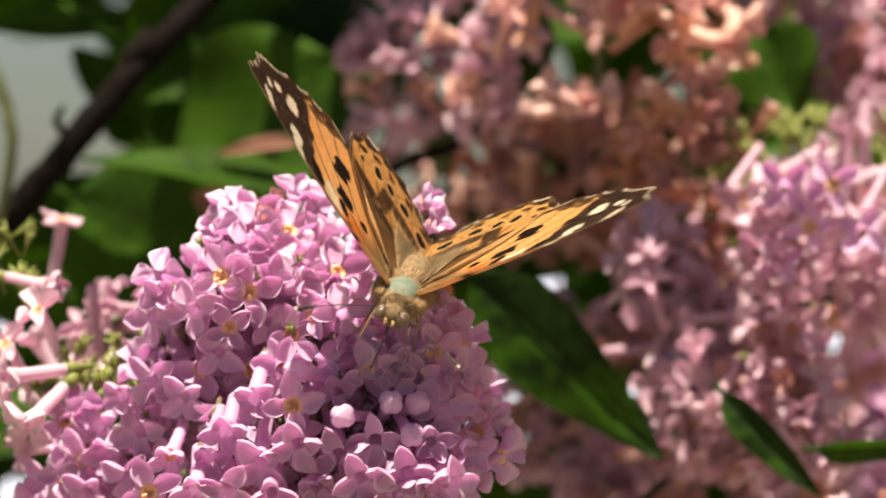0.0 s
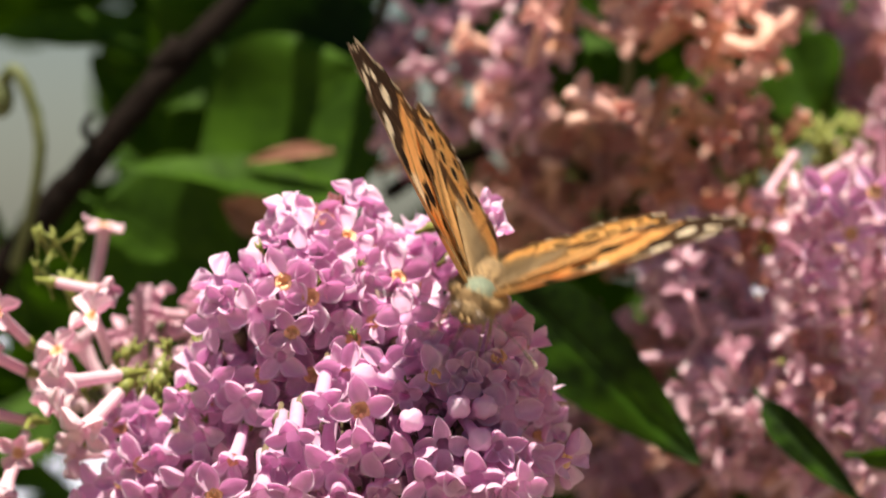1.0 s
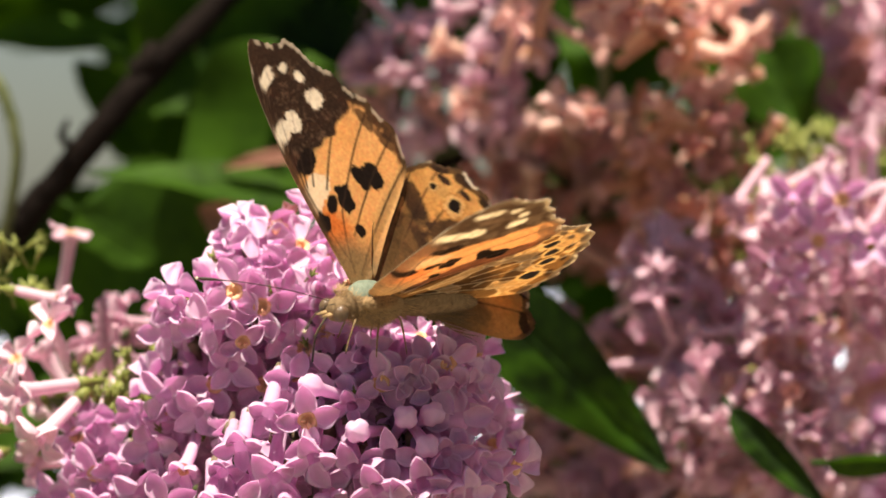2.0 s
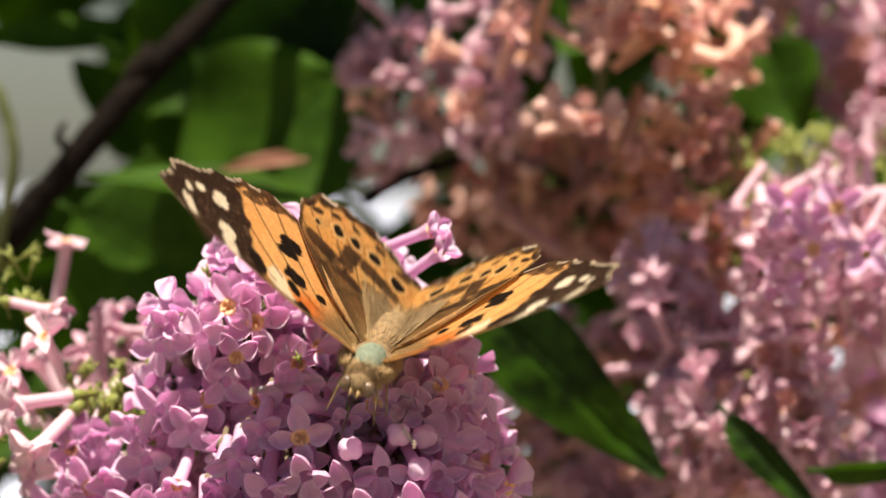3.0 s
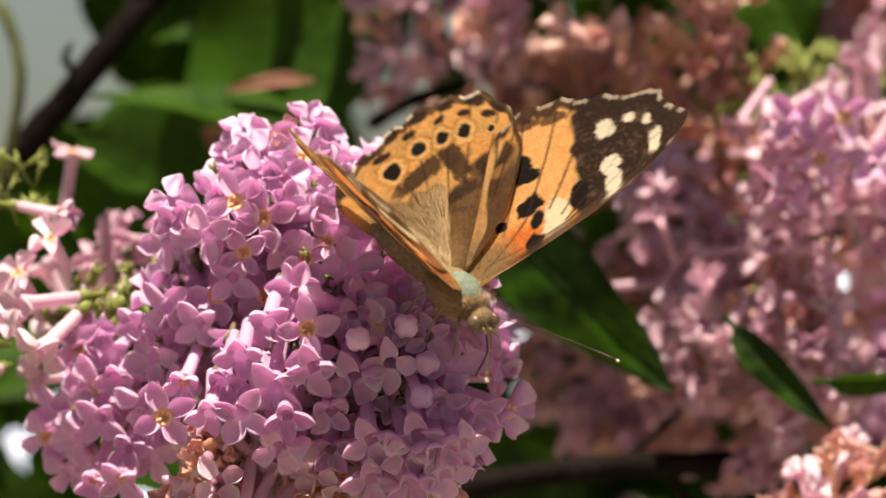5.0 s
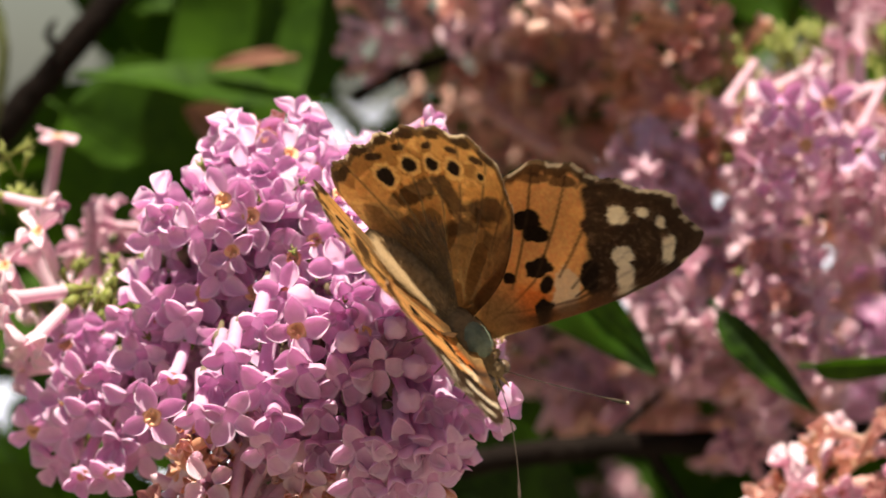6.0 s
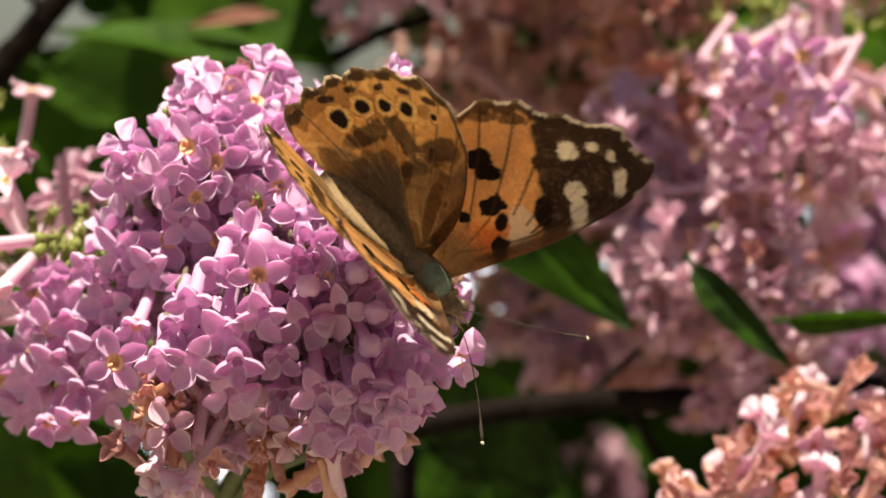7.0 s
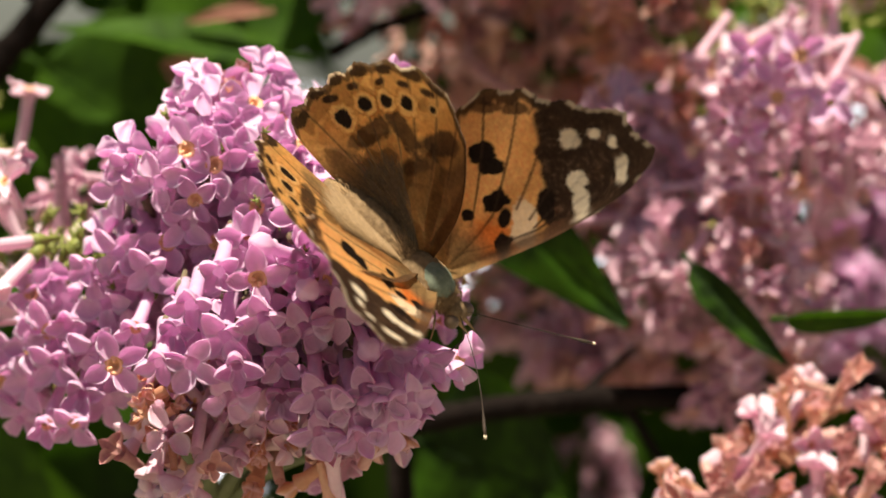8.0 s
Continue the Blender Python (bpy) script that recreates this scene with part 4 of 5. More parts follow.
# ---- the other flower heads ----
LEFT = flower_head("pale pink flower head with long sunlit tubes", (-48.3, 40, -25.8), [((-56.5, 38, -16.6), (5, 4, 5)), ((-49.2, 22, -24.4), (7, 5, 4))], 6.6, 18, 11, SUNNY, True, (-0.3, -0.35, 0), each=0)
FLARED = dressed(corolla(97, 3.1, 0.5, -0.1, 11.0, 1.12, 0.85, 0.3), PETAL_PALE)
trumpet(LEFT, (-53.5, 52, -5.4), (-52.1, 50, 4.1), FLARED, 20, 1.0)
trumpet(LEFT, (-58.5, 26, -14.0), (-64.5, 16, -7.5), SUNNY[1], 25, 1.0)
trumpet(LEFT, (-57.0, 28, -17.0), (-66.0, 18, -12.8), SUNNY[7], 10, 1.0)
trumpet(LEFT, (-60.0, 24, -19.0), (-63.5, 16, -30.5), SUNNY[4], 30, 1.0)
trumpet(LEFT, (-58.0, 26, -22.0), (-66.5, 18, -20.5), SUNNY[2], 40, 1.0)
trumpet(LEFT, (-57.0, 26, -24.0), (-61.5, 12, -25.5), SUNNY[8], 55, 0.95)
trumpet(LEFT, (-61.0, 22, -2.9), (-51.3, 16, -4.7), SUNNY[4], 10, 0.9)
trumpet(LEFT, (-48.1, 20, -16.2), (-52.2, 12, -7.8), SUNNY[2], 40, 0.95)
trumpet(LEFT, (-46.7, 8, -15.2), (-55.3, 2, -16.2), SUNNY[3], 0, 1.12)
trumpet(LEFT, (-46.6, 8, -15.8), (-52.4, 0, -22.0), SUNNY[5], 30, 1.15)
trumpet(LEFT, (-43.8, 20, -14.7), (-46.3, 16, -20.1), SUNNY[6], 10, 0.9)
trumpet(LEFT, (-53.0, 24, -19.2), (-56.8, 16, -12.4), SUNNY[7], 50, 1.0)
trumpet(LEFT, (-52.3, 24, -26.7), (-57.3, 14, -18.9), SUNNY[8], 15, 1.0)
trumpet(LEFT, (-41.0, 22, -26.6), (-47.1, 14, -21.1), FRESH[1], 15, 1.0)
trumpet(LEFT, (-41.0, 22, -31.0), (-48.2, 10, -26.8), FRESH[2], 35, 1.0)
spent_calyces("green spiky spent calyces beside pale florets", (-56.6, 28, -1.0), (3.5, 3, 4), 15, 31)
spent_calyces("yellow-green spent calyces between the flower heads", (-42.5, 16, -14.6), (4.5, 3, 3), 17, 32)
spent_calyces("yellow-green spent calyces between the flower heads", (-43.4, 14, -19.7), (3.5, 3, 5), 18, 33)
spent_calyces("broad tuft of green spent calyces", (56.0, 80, 15.6), (15, 6, 3.6), 60, 34)
spent_calyces("green calyces deep in the pink flower head", (39.6, 85, 5.8), (5, 5, 8), 24, 35)
flower_head("small soft pink flower head", (-47.5, 60, -20.4), [((-44.0, 42, -9.4), (9.5, 8, 6.5))], 5.0, 260, 12, SUNNY[:2] + PALE)
flower_head("pink flower head among the leaves", (-0.3, 130, 12.3), [((-2.0, 105, 26.1), (16, 12, 14)), ((6.3, 100, 25.9), (10, 10, 12)), ((-7.1, 110, 32.2), (9, 9, 12)), ((6.4, 105, 34.5), (10, 9, 12))], 4.4, 900, 13, PALE * 2 + SUNNY[:2] + FADED[:3])
flower_head("withering pink and orange flower head", (24.0, 130, 1.8), [((31.2, 80, 25.2), (18, 12, 16)), ((22.5, 86, 33.6), (18, 12, 14)), ((37.2, 86, 15.6), (11, 10, 11)), ((28.2, 104, 15.2), (16, 9, 11)), ((15.0, 116, 14.6), (12, 9, 13)), ((19.4, 120, 7.8), (15, 9, 9))], 5.3, 1500, 14, FADED[:4] + FADED_CURLED + DRY * 2, size=1.2)
RIGHT = flower_head("broad pink flower head with open florets", (51.1, 120, -39.3), [((53.0, 68, 6.4), (17, 11, 12)), ((49.1, 70, -6.3), (19, 12, 14)), ((36.8, 78, -12.0), (10, 8, 9)), ((54.0, 66, -7.0), (13, 11, 11)), ((41.3, 72, -19.1), (17, 11, 13)), ((49.5, 60, -21.0), (10, 9, 9)), ((41.4, 74, -30.4), (18, 10, 11)), ((30.8, 80, -2.3), (4, 5, 8))], 4.4, 2600, 15, PALE * 2 + SUNNY[:6] + FADED[:3] + FADED_CURLED[:2] + DRY[:1])
trumpet(RIGHT, (30.4, 68, 7.1), (28.9, 64, -0.6), PALE[1], 20, 0.95, False)
trumpet(RIGHT, (44.5, 66, 12.0), (43.7, 60, 5.2), PALE[4], 10, 0.95, False)
trumpet(RIGHT, (44.5, 72, 14.3), (40.4, 68, 8.4), PALE[6], 10, 0.95, False)
trumpet(RIGHT, (32.4, 70, -12.7), (28.8, 64, -4.7), PALE[3], 30, 0.95, False)
trumpet(RIGHT, (61.9, 62, 11.1), (58.4, 58, 4.8), PALE[5], 30, 1.0, False)
trumpet(RIGHT, (56.1, 68, 7.6), (53.1, 46, 8.7), FRESH[7], 25, 1.2)
trumpet(RIGHT, (49.1, 70, 8.1), (46.5, 47, 8.5), FRESH[2], 45, 1.15)
trumpet(RIGHT, (52.3, 70, 1.7), (50.0, 48, 3.0), FRESH[1], 10, 1.15)
trumpet(RIGHT, (49.3, 72, -0.7), (45.9, 49, -1.5), FRESH[5], 30, 1.1)
trumpet(RIGHT, (59.5, 70, 1.7), (57.1, 47, 2.4), FRESH[3], 60, 1.15)
trumpet(RIGHT, (43.6, 70, 0.1), (43.4, 50, -0.3), PALE[8], 60, 1.1)
trumpet(RIGHT, (56.8, 66, -9.4), (54.4, 56, -3.0), PALE[4], 60, 1.0)
trumpet(RIGHT, (41.6, 64, -15.7), (37.3, 58, -21.9), PALE[6], 60, 1.0)
trumpet(RIGHT, (50.4, 66, -9.4), (51.4, 58, -15.6), PALE[0], 20, 1.0)
trumpet(RIGHT, (35.6, 70, -20.7), (35.0, 60, -13.7), PALE[0], 25, 1.0, False)
flower_head("small brown withered flower cluster", (43.6, 110, -3.3), [((41.2, 84, 2.5), (7, 6, 6))], 4.0, 200, 23, DRY, each=0)
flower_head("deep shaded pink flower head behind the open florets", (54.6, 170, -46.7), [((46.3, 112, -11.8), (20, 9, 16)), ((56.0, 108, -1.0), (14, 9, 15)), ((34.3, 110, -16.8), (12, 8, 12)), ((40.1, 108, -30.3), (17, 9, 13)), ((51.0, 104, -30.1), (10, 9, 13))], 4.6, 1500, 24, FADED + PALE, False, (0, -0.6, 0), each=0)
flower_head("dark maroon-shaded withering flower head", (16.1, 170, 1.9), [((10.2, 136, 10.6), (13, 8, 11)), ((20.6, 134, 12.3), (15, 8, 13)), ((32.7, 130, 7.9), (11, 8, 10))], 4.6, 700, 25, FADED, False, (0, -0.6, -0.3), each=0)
flower_head("far purple-pink flower head", (65.6, 170, 17.5), [((59.1, 134, 37.7), (15, 10, 8)), ((66.0, 128, 24.4), (12, 10, 12)), ((66.8, 132, 35.8), (13, 10, 11))], 4.6, 800, 16, PALE + FADED[:4])
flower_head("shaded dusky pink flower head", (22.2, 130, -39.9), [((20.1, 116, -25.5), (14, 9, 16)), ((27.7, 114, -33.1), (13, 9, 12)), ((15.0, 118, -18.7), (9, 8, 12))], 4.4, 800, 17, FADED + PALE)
flower_head("faded pink and orange flower head by the branch", (59.6, 90, -58.2), [((53.8, 36, -41.2), (8, 8, 8)), ((40.2, 30, -50.2), (9, 8, 5)), ((56.9, 32, -48.8), (13, 10, 13))], 4.2, 900, 38, SUNNY[:4] + FADED_CURLED[:3] + DRY)
flower_head("far sunlit pink flower head beyond the leaves", (80, 190, -58), [((67.0, 135, -22.5), (8.5, 7, 8)), ((66.5, 136, -33.5), (7.5, 7, 7)), ((72.0, 136, -12.0), (8, 7, 8))], 4.4, 600, 44, FRESH, each=0)
flower_head("dim pink flower head behind the branch", (34.4, 190, -80.8), [((30.0, 172, -60.1), (5, 4, 9))], 4.4, 300, 29, PALE, each=0)
flower_head("small cluster of withered orange florets", (-28.0, 20, -46.0), [((-30.2, -18, -35.0), (3.2, 3, 4.4)), ((-27.4, -17, -36.8), (2.6, 3, 3.2)), ((-17.5, -20, -37.5), (3, 3, 3))], 2.5, 160, 61, DRY, each=0, size=0.7)
flower_head("withered orange flower head under the fresh one", (-28.2, 50, -54.9), [((-29.1, -16, -36.1), (6, 7, 8)), ((-23.9, -16, -40.9), (13, 9, 8)), ((-8.6, -18, -40.1), (10, 9, 8)), ((-4.8, -18, -36.3), (6, 7, 6)), ((-16.3, -16, -39.6), (9, 8, 7))], 4.3, 700, 19, SUNNY + FADED_CURLED + DRY)


# ---- leaves and branches ----
def leaf_mesh(name, length, width, fold, droop, seed, material):
    """A pointed leaf: two halves folded along a sunken midrib, with a wavy rim and raised side veins, and some thickness."""
    rng = random.Random(seed)
    bm = bmesh.new()
    nu, nv = 26, 12
    ph = rng.uniform(0, 6)
    top = []
    for i in range(nu + 1):
        s = i / nu
        w = width * (math.sin(math.pi * s ** 0.72) ** 0.85) * (1 - 0.25 * s) + 0.3
        row = []
        for j in range(nv + 1):
            t = 2 * j / nv - 1
            y = 0.5 * w * t
            z = fold * abs(y) - droop * length * s * s + 0.05 * width * math.sin(9 * s + ph + 2 * t) * abs(t) - 0.35 * math.exp(-(t * 9) ** 2)
            z += 0.22 * math.sin((s * 16 - abs(t) * 3.2) * math.pi) * abs(t) * (1 - abs(t))
            row.append(bm.verts.new((s * length * MM, y * MM, z * MM)))
        top.append(row)
    for a, b in zip(top, top[1:]):
        for j in range(nv):
            bm.faces.new((a[j], b[j], b[j + 1], a[j + 1]))
    return mesh(name, bm, material)


def leaf(base, tip, width, roll=0.0, fold=0.25, droop=0.12, seed=0, material=None, label="dark green pointed leaf"):
    b, t = Vector(base), Vector(tip)
    d = t - b
    ob = new("leaf", leaf_mesh("leaf", d.length, width, fold, droop, seed, material or LEAF))
    x = d.normalized()
    up = Vector((0, -1, 0.08)) if abs(x.y) < 0.9 else Vector((0, 0, 1))
    y = up.cross(x).normalized()
    z = x.cross(y)
    m = Matrix((x, y, z)).transposed().to_4x4()
    ob.matrix_basis = Matrix.Translation(mm(base)) @ m @ pose(0, 0, 0, roll, 0, 0)
    bm = bmesh.new()
    n = 14
    line = [Vector((d.length * (i / n - 0.12) * MM, 0, (-droop * d.length * max(0, i / n - 0.12) ** 2 - 0.35) * MM)) for i in range(n + 2)]
    tube(bm, line, [MM * (0.5 - 0.03 * i) for i in range(n + 2)], 6)
    part("midrib", bm, material or LEAF, ob)
    return tagged(ob, label, "leaf", "leaves")


leaf((4.0, 62, -3.6), (29.7, 57, -29.2), 15, 24, 0.07, 0.05, 1, LEAF_SHADED, "broad green leaf behind the fresh flowers, shade put into its colour")
leaf((-18.7, 102, 9.3), (-52.5, 95, 14.8), 9, 46, 0.25, 0.06, 2)
leaf((-16.6, 120, 29.2), (-42.6, 125, 1.8), 34, 20, 0.2, 0.1, 3)
leaf((-19.6, 135, 42.1), (-31.5, 128, 15.7), 36, 0, 0.3, 0.1, 4, LEAF_SHADED)
leaf((-47.0, 140, 34.4), (-73.3, 130, 35.7), 10, 45, 0.3, 0.1, 5)
leaf((-32.1, 140, 44.1), (-45.9, 135, 22.8), 30, -10, 0.3, 0.1, 6)
leaf((-55.7, 115, 7.7), (-34.4, 115, -5.0), 30, 0, 0.2, 0.1, 7)
leaf((-47.7, 150, 17.1), (-57.1, 145, 32.0), 15, 40, 0.3, 0.1, 8)
leaf((-21.7, 100, 15.6), (-33.2, 98, 14.9), 2.8, 30, 0.6, 0.16, 9, LEAF_DRY, "dry pinkish brown leaf")
leaf((-30.3, 100, 5.1), (-36.9, 98, 8.0), 7, 0, 0.4, 0.1, 10, LEAF_DRY, "dry pinkish brown leaf")
leaf((38.7, 55, -20.2), (50.6, 48, -33.9), 5.5, 25, 0.3, 0.15, 11, LEAF_SHADED)
leaf((51.4, 50, -27.6), (68.2, 55, -27.4), 4.5, 40, 0.3, 0.05, 12)
leaf((-12.7, 140, 23.0), (-23.0, 132, 33.2), 20, 30, 0.3, 0.1, 17)
leaf((-12.9, 150, 31.3), (-20.0, 150, 25.1), 16, 45, 0.3, 0.1, 18)
leaf((47.9, 150, 23.3), (58.2, 145, 33.8), 20, 40, 0.3, 0.1, 19)
leaf((13.0, 100, 35.1), (13.3, 95, 21.6), 7, 0, 0.3, 0.1, 13)
leaf((47.8, 116, 33.3), (53.1, 112, 19.2), 17, 18, 0.3, 0.1, 14)
leaf((-51.0, 112, -28.0), (-34.0, 104, -47.0), 22, 20, 0.14, 0.05, 22)
leaf((-64.0, 150, -60.0), (-28.0, 146, -71.0), 32, 20, 0.12, 0.05, 27, LEAF_SHADED)
leaf((-90.5, 150, 3.7), (-66.9, 145, -10.6), 32, 20, 0.14, 0.05, 23)
leaf((-75.1, 130, -56.5), (-47.5, 120, -62.1), 30, 22, 0.14, 0.05, 20)
leaf((1.3, 92, -47.7), (22.6, 88, -55.6), 34, 24, 0.10, 0.05, 16, LEAF_SHADED)


def branch(label, points, r0, r1, material=BARK, name="branch"):
    bm = bmesh.new()
    line = spine([mm(p) for p in points], 8)
    n = len(line) - 1
    tube(bm, line, [MM * (r0 + (r1 - r0) * i / n) for i in range(n + 1)], 10, 0.25)
    ob = new(name, mesh(name, bm, material))
    return tagged(ob, label, "branch", "branches")


limb = branch("dark thick woody branch crossing the leaves", [(-77.3, 118, -10.2), (-61.6, 110, 8.2), (-51.0, 106, 20.6), (-43.6, 106, 29.0), (-33.0, 110, 40.2), (-21.6, 120, 54.4)], 2.5, 1.9)
curved = branch("thin green curved stem with a drooping bud", [(-69.5, 104, 25.6), (-67.2, 101, 27.4), (-64.6, 100, 22.0), (-63.6, 100, 15.9), (-64.7, 102, 8.4), (-68.0, 110, -1.6)], 1.0, 0.8, STEM)
bm = bmesh.new()
ellipsoid(bm, mm((-69.6, 104, 23.6)), (2.0 * MM, 1.8 * MM, 3.0 * MM), None, 14, 10, 0.15)
part("bud", bm, STEM, curved)
bough = branch("dark horizontal woody branch", [(-1.9, 80, -44.4), (9.4, 78, -41.9), (25.4, 76, -40.0), (45.7, 78, -39.5), (75.2, 90, -37.7)], 2.0, 1.6)
branch("thin dark upright twig", [(-10.7, 125, 43.2), (-14.1, 120, 32.7), (-15.8, 122, 24.2), (-12.5, 130, 12.3)], 0.7, 0.5)
branch("dark twig behind the flowers", [(-12.3, 120, 9.5), (-5.5, 118, 13.3), (3.1, 116, 16.3), (11.7, 120, 24.1)], 1.2, 0.8)


# the shrub's woody stems rise from the ground to the flowering twigs
for k, (foot, bend, top) in enumerate((((-60, 330, -1250), (-95, 330, -650), (-77.3, 118, -10.2)), ((10, 300, -1250), (30, 290, -600), (-1.9, 80, -44.4)),
                                       ((40, 345, -1250), (80, 330, -620), (54.8, 172, -46.8)), ((-15, 350, -1250), (-40, 300, -640), (-23.3, 45, -35.2)),
                                       ((70, 310, -1250), (110, 300, -560), (75.2, 90, -37.7)))):
    mid = tuple(0.35 * b + 0.65 * t + (0, 60, -30)[i] for i, (b, t) in enumerate(zip(bend, top)))
    branch("dark upright woody stem of the shrub", [foot, bend, mid, top], 9.0 - k, 1.8, BARK, "stem")


def side_twig(parent, points, r0, r1, name="side_twig"):
    bm = bmesh.new()
    line = spine([mm(p) for p in points], 6)
    n = len(line) - 1
    tube(bm, line, [MM * (r0 + (r1 - r0) * i / n) for i in range(n + 1)], 8, 0.2)
    part(name, bm, BARK, parent)


side_twig(bough, [(29.5, 76, -39.8), (32.8, 78, -44.3), (37.0, 82, -51.1)], 1.0, 0.6)
side_twig(bough, [(23.8, 76, -40.0), (27.1, 78, -37.0), (32.2, 84, -33.3)], 0.8, 0.5)
side_twig(limb, [(-46.1, 106, 28.2), (-44.4, 105, 29.9), (-43.4, 106, 32.0)], 2.2, 1.6, "knot")
side_twig(limb, [(-55.9, 107, 16.9), (-57.3, 104, 18.9), (-56.2, 102, 21.0)], 0.8, 0.4)


# ---- the shrub's depth: leaves beyond the flowers ----
def thicket():
    rng = random.Random(77)
    base = leaf_mesh("shrub_leaf", 44, 24, 0.25, 0.12, 3, LEAF)
    verts = [v.co.copy() for v in base.vertices]
    polys = [tuple(p.vertices) for p in base.polygons]
    bpy.data.meshes.remove(base)
    all_v, all_f = [], []

    def grow(m):
        o = len(all_v)
        all_v.extend(m @ v for v in verts)
        all_f.extend(tuple(i + o for i in f) for f in polys)

    def at(p, tilt):
        return Matrix.Translation(mm(p)) @ Euler((rng.uniform(-tilt, tilt), rng.uniform(-tilt, tilt), rng.uniform(0, 6.3))).to_matrix().to_4x4()

    # gaps between the leaves through which the bright yard shows
    gaps = [((-74.0, 230, 25.3), 17), ((-70.5, 230, 30.7), 11), ((-76.0, 230, -35.5), 4), ((-4.8, 230, 12.0), 9), ((-12.3, 230, 18.9), 6)]
    count = 0
    while count < 800:
        p = Vector((rng.uniform(-190, 190), rng.uniform(150, 330), rng.uniform(-160, 150)))
        m = Matrix.Translation(mm(p)) @ Euler((rng.uniform(-1.2, 1.2) + 1.2, rng.uniform(-0.9, 0.9), rng.uniform(0, 6.3))).to_matrix().to_4x4()
        spots = [m @ (Vector((d, 0, -0.0028 * d * d)) * MM) for d in (0, 11, 22, 33, 44)]
        if any(math.hypot(q.x / MM * 830 / (600 + q.y / MM) - g[0], (q.z - HIGH) / MM * 830 / (600 + q.y / MM) - g[2]) < r for q in spots for g, r in gaps):
            continue
        grow(m)
        count += 1
    # its lower foliage
    for k in range(420):
        grow(at((rng.gauss(0, 110), rng.uniform(190, 430), rng.uniform(-1000, -190)), 0.9))
    # leaves added above, out of view, to throw dappled shade on what is below
    for k in range(42):
        grow(at((rng.uniform(-170, 5), rng.uniform(85, 250), rng.uniform(88, 220)), 0.6))
    for k in range(5):
        grow(at((rng.uniform(-14, 20), rng.uniform(50, 90), rng.uniform(95, 200)), 0.6))
    for k in range(4):
        grow(at((rng.uniform(52, 84), rng.uniform(72, 100), rng.uniform(90, 150)), 0.6))
    me = bpy.data.meshes.new("shrub_leaves")
    me.from_pydata(all_v, [], all_f)
    me.materials.append(LEAF)
    me.polygons.foreach_set("use_smooth", [True] * len(all_f))
    tagged(new("shrub_leaves", me), "dense dark green leaves deep in the shrub, and unseen shade-casting leaves above", "foliage", "", "stuff")


thicket()


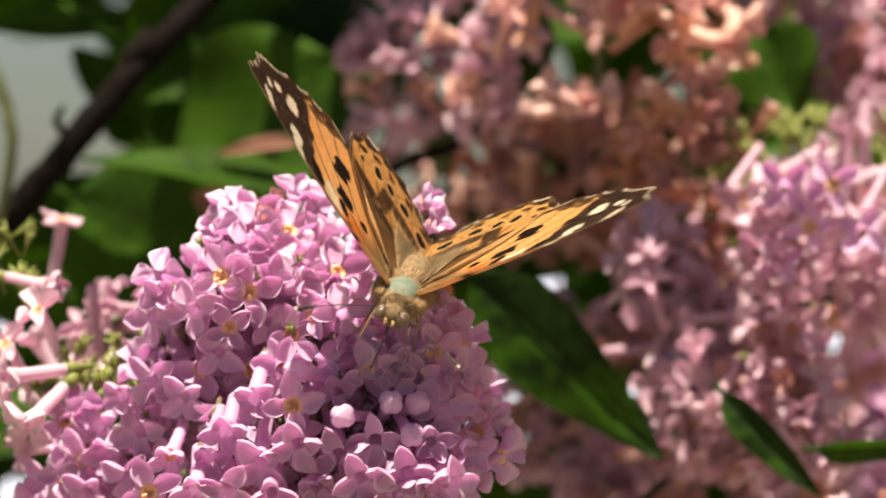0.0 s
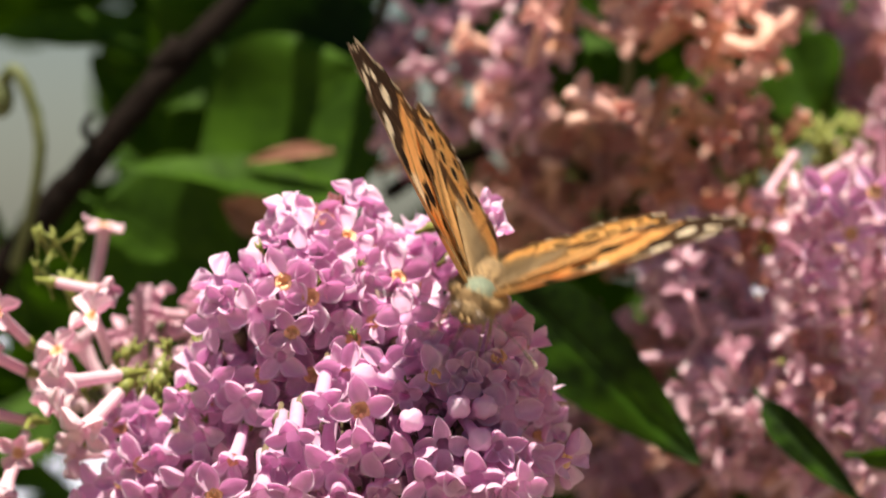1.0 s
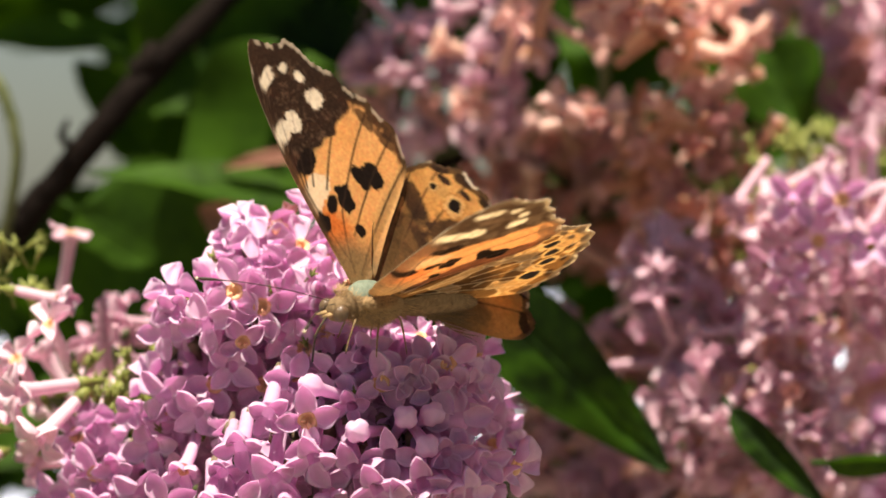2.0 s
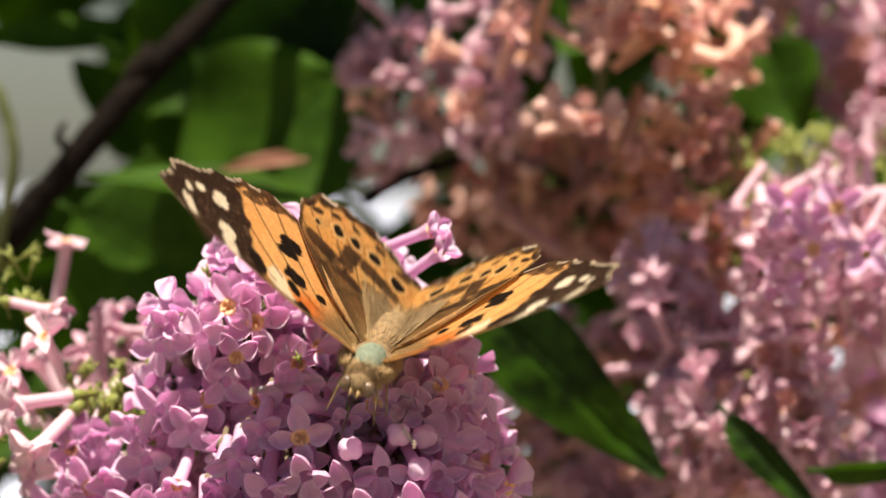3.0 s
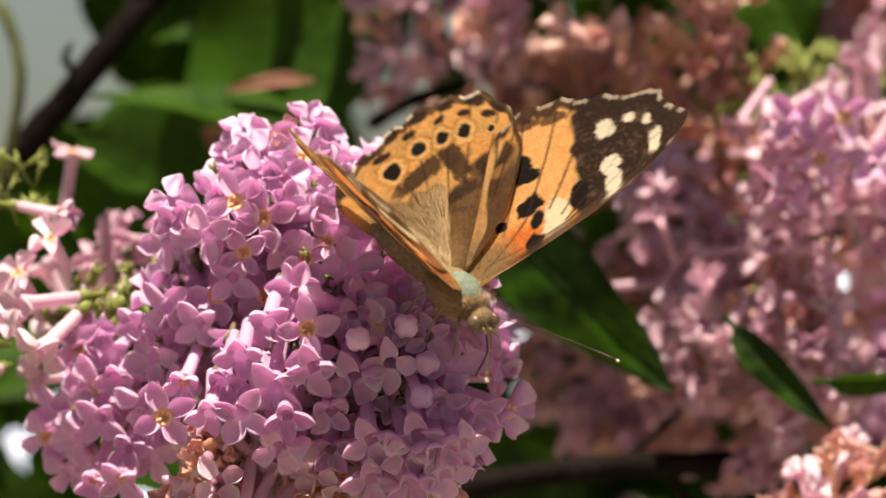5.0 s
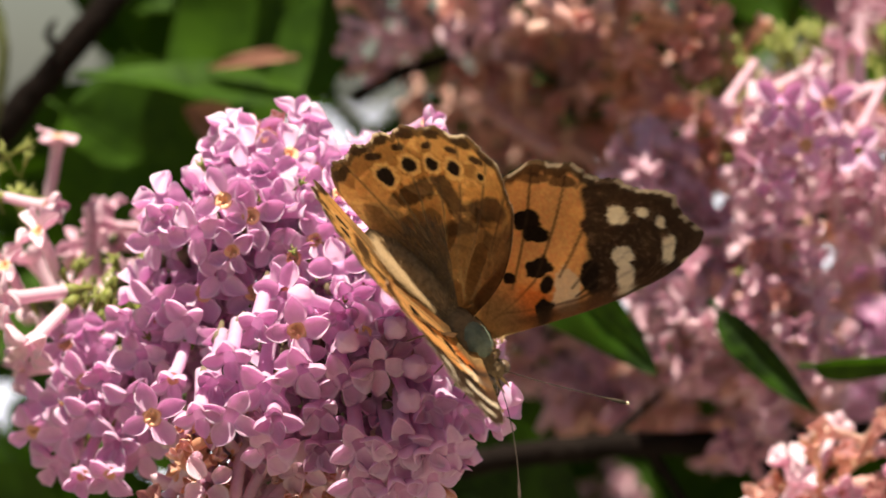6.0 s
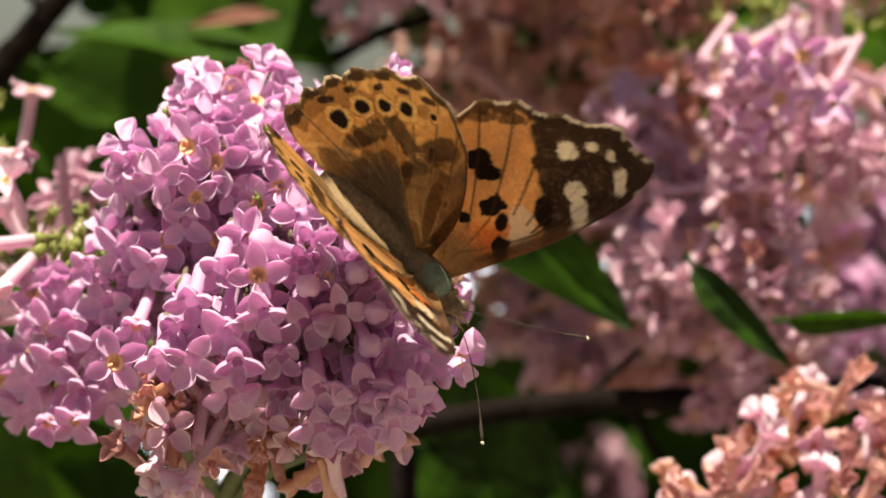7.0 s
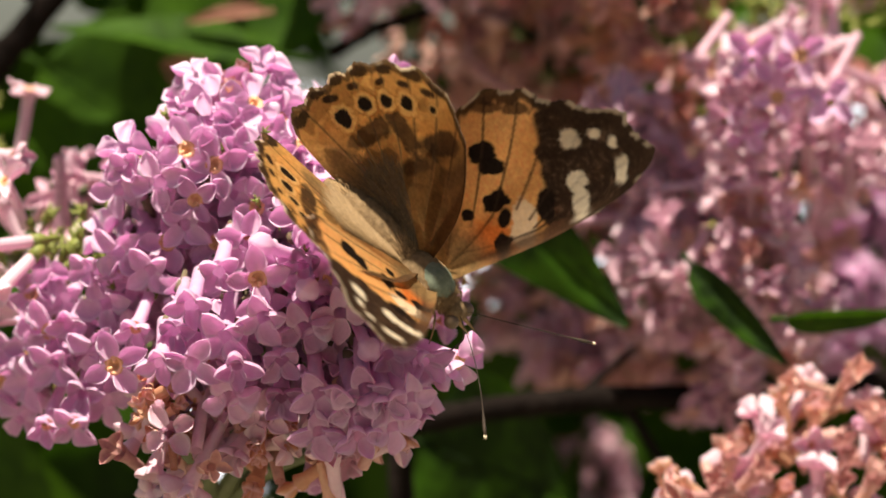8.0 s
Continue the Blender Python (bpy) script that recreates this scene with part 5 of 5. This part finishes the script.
# ---- what moves ----
def motions():
    body, wing = [], {-1: [], 1: []}
    # seconds; x, y, z in millimetres; the body's turn; raise and sweep of fore and hind wing, left then right
    for t, x, y, z, rx, ry, rz, *w in (
        (0.0, -4.9, -29, -5.7, -16.7, -19.7, 176.8, 44, -12, 42, -31, 41, -14, 41, -33),
        (0.5, -5.0, -29, -6.0, -17.1, -20.1, 177.0, 40, -13, 39, -34, 35, -17, 34, -33),
        (0.8, -2.8, -29, -8.0, -16.2, -28.0, 176.0, 49, -10, 48, -33, 31, -14, 30, -32),
        (1.0, -4.0, -29, -5.2, -14.3, -24.2, 175.7, 41, -14, 41, -14, 41, -15, 41, -14),
        (1.2, -11.5, -29, -0.8, 6.6, -21.1, 152.9, 46, -11, 49, -33, 39, -12, 37, -27),
        (1.5, -10.7, -29, -5.0, -9.5, -21.8, 131.4, 38, -21, 37, -14, 35, -13, 31, -27),
        (1.7, -9.3, -29, -4.7, -6.4, -20.9, 128.5, 36, -17, 38, -15, 51, -14, 47, -32),
        (2.8, -11.0, -29, -4.9, -3.1, -10.7, 165.8, 42, -12, 43, -29, 36, -10, 35, -31),
        (3.0, -9.4, -29, -9.6, -20.6, -17.3, 172.3, 40, -13, 41, -27, 31, -12, 32, -30),
        (3.2, -11.2, -30, -10.1, -38.5, -9.9, 161.5, 45, -14, 52, -12, 40, -15, 44, -19),
        (3.5, -8.2, -30, -13.1, -41.6, -17.7, 165.5, 45, -16, 52, -16, 53, -17, 61, -18),
        (4.0, -6.1, -30, -11.5, -39.7, -19.0, 174.3, 38, -10, 38, -32, 56, -16, 56, -17),
        (4.2, -7.1, -30, -12.3, -28.3, -9.3, -174.7, 42, -13, 42, -22, 50, -21, 50, -13),
        (4.5, -1.4, -30, -13.3, -36.1, -22.7, -162.1, 57, -9, 57, -24, 37, -21, 37, -14),
        (4.7, -1.2, -30, -13.2, -28.5, -12.2, -151.6, 47, -14, 46, -22, 34, -16, 34, -14),
        (5.8, 1.1, -30, -18.1, -63.9, 33.3, -142.5, 64, -10, 73, -18, 57, -10, 57, -12),
        (6.0, 1.4, -30, -18.6, -65.1, 34.6, -143.4, 60, -9, 72, -17, 54, -10, 53, -11),
        (6.5, 1.4, -30, -19.0, -64.8, 32.9, -143.9, 60, -11, 71, -18, 54, -9, 53, -11),
        (7.0, 1.0, -30, -18.1, -65.3, 36.7, -142.4, 61, -10, 72, -17, 54, -13, 53, -11),
        (7.5, 1.0, -30, -18.2, -63.6, 36.5, -144.9, 58, -9, 72, -15, 51, -11, 50, -8),
        (7.88, 1.0, -30, -18.2, -63.2, 36.3, -144.6, 58, -9, 72, -15, 50, -11, 49, -8),
        (8.0, 1.5, -30, -18.0, -56.0, 31.5, -140.5, 60, -8, 74, -15, 43, -14, 42, -6),
    ):
        body.append((t, pose(x * MM, y * MM, HIGH + z * MM, rx, ry, rz)))
        wing[-1].append((t, w[:4]))
        wing[1].append((t, w[4:]))
    walk(BUTTERFLY, body)
    # seconds; the spray's nod in degrees and its drift to the side in millimetres
    walk(SPRAY, [(t, Matrix.Translation(mm(HINGE + Vector((dx, 0, 0)))) @ pose(0, 0, 0, nod, 0, 0)) for t, nod, dx in (
        (0.0, 0.0, 0.0), (1.0, 0.0, 0.0), (1.5, -1.2, 0.3), (1.7, -0.8, 0.2), (2.8, -0.2, 0.0), (3.0, 0.2, 0.0), (3.5, 1.4, 0.0),
        (4.0, 3.2, 0.0), (4.5, 5.4, 0.0), (4.7, 5.2, -0.3), (5.8, 5.6, -0.8), (8.0, 5.7, -0.9))])
    for s in (-1, 1):
        walk(WINGS[s][0], [(t, wing_pose(s, a, b, False)) for t, (a, b, c, d) in wing[s]])
        walk(WINGS[s][1], [(t, wing_pose(s, c, d, True)) for t, (a, b, c, d) in wing[s]])


motions()
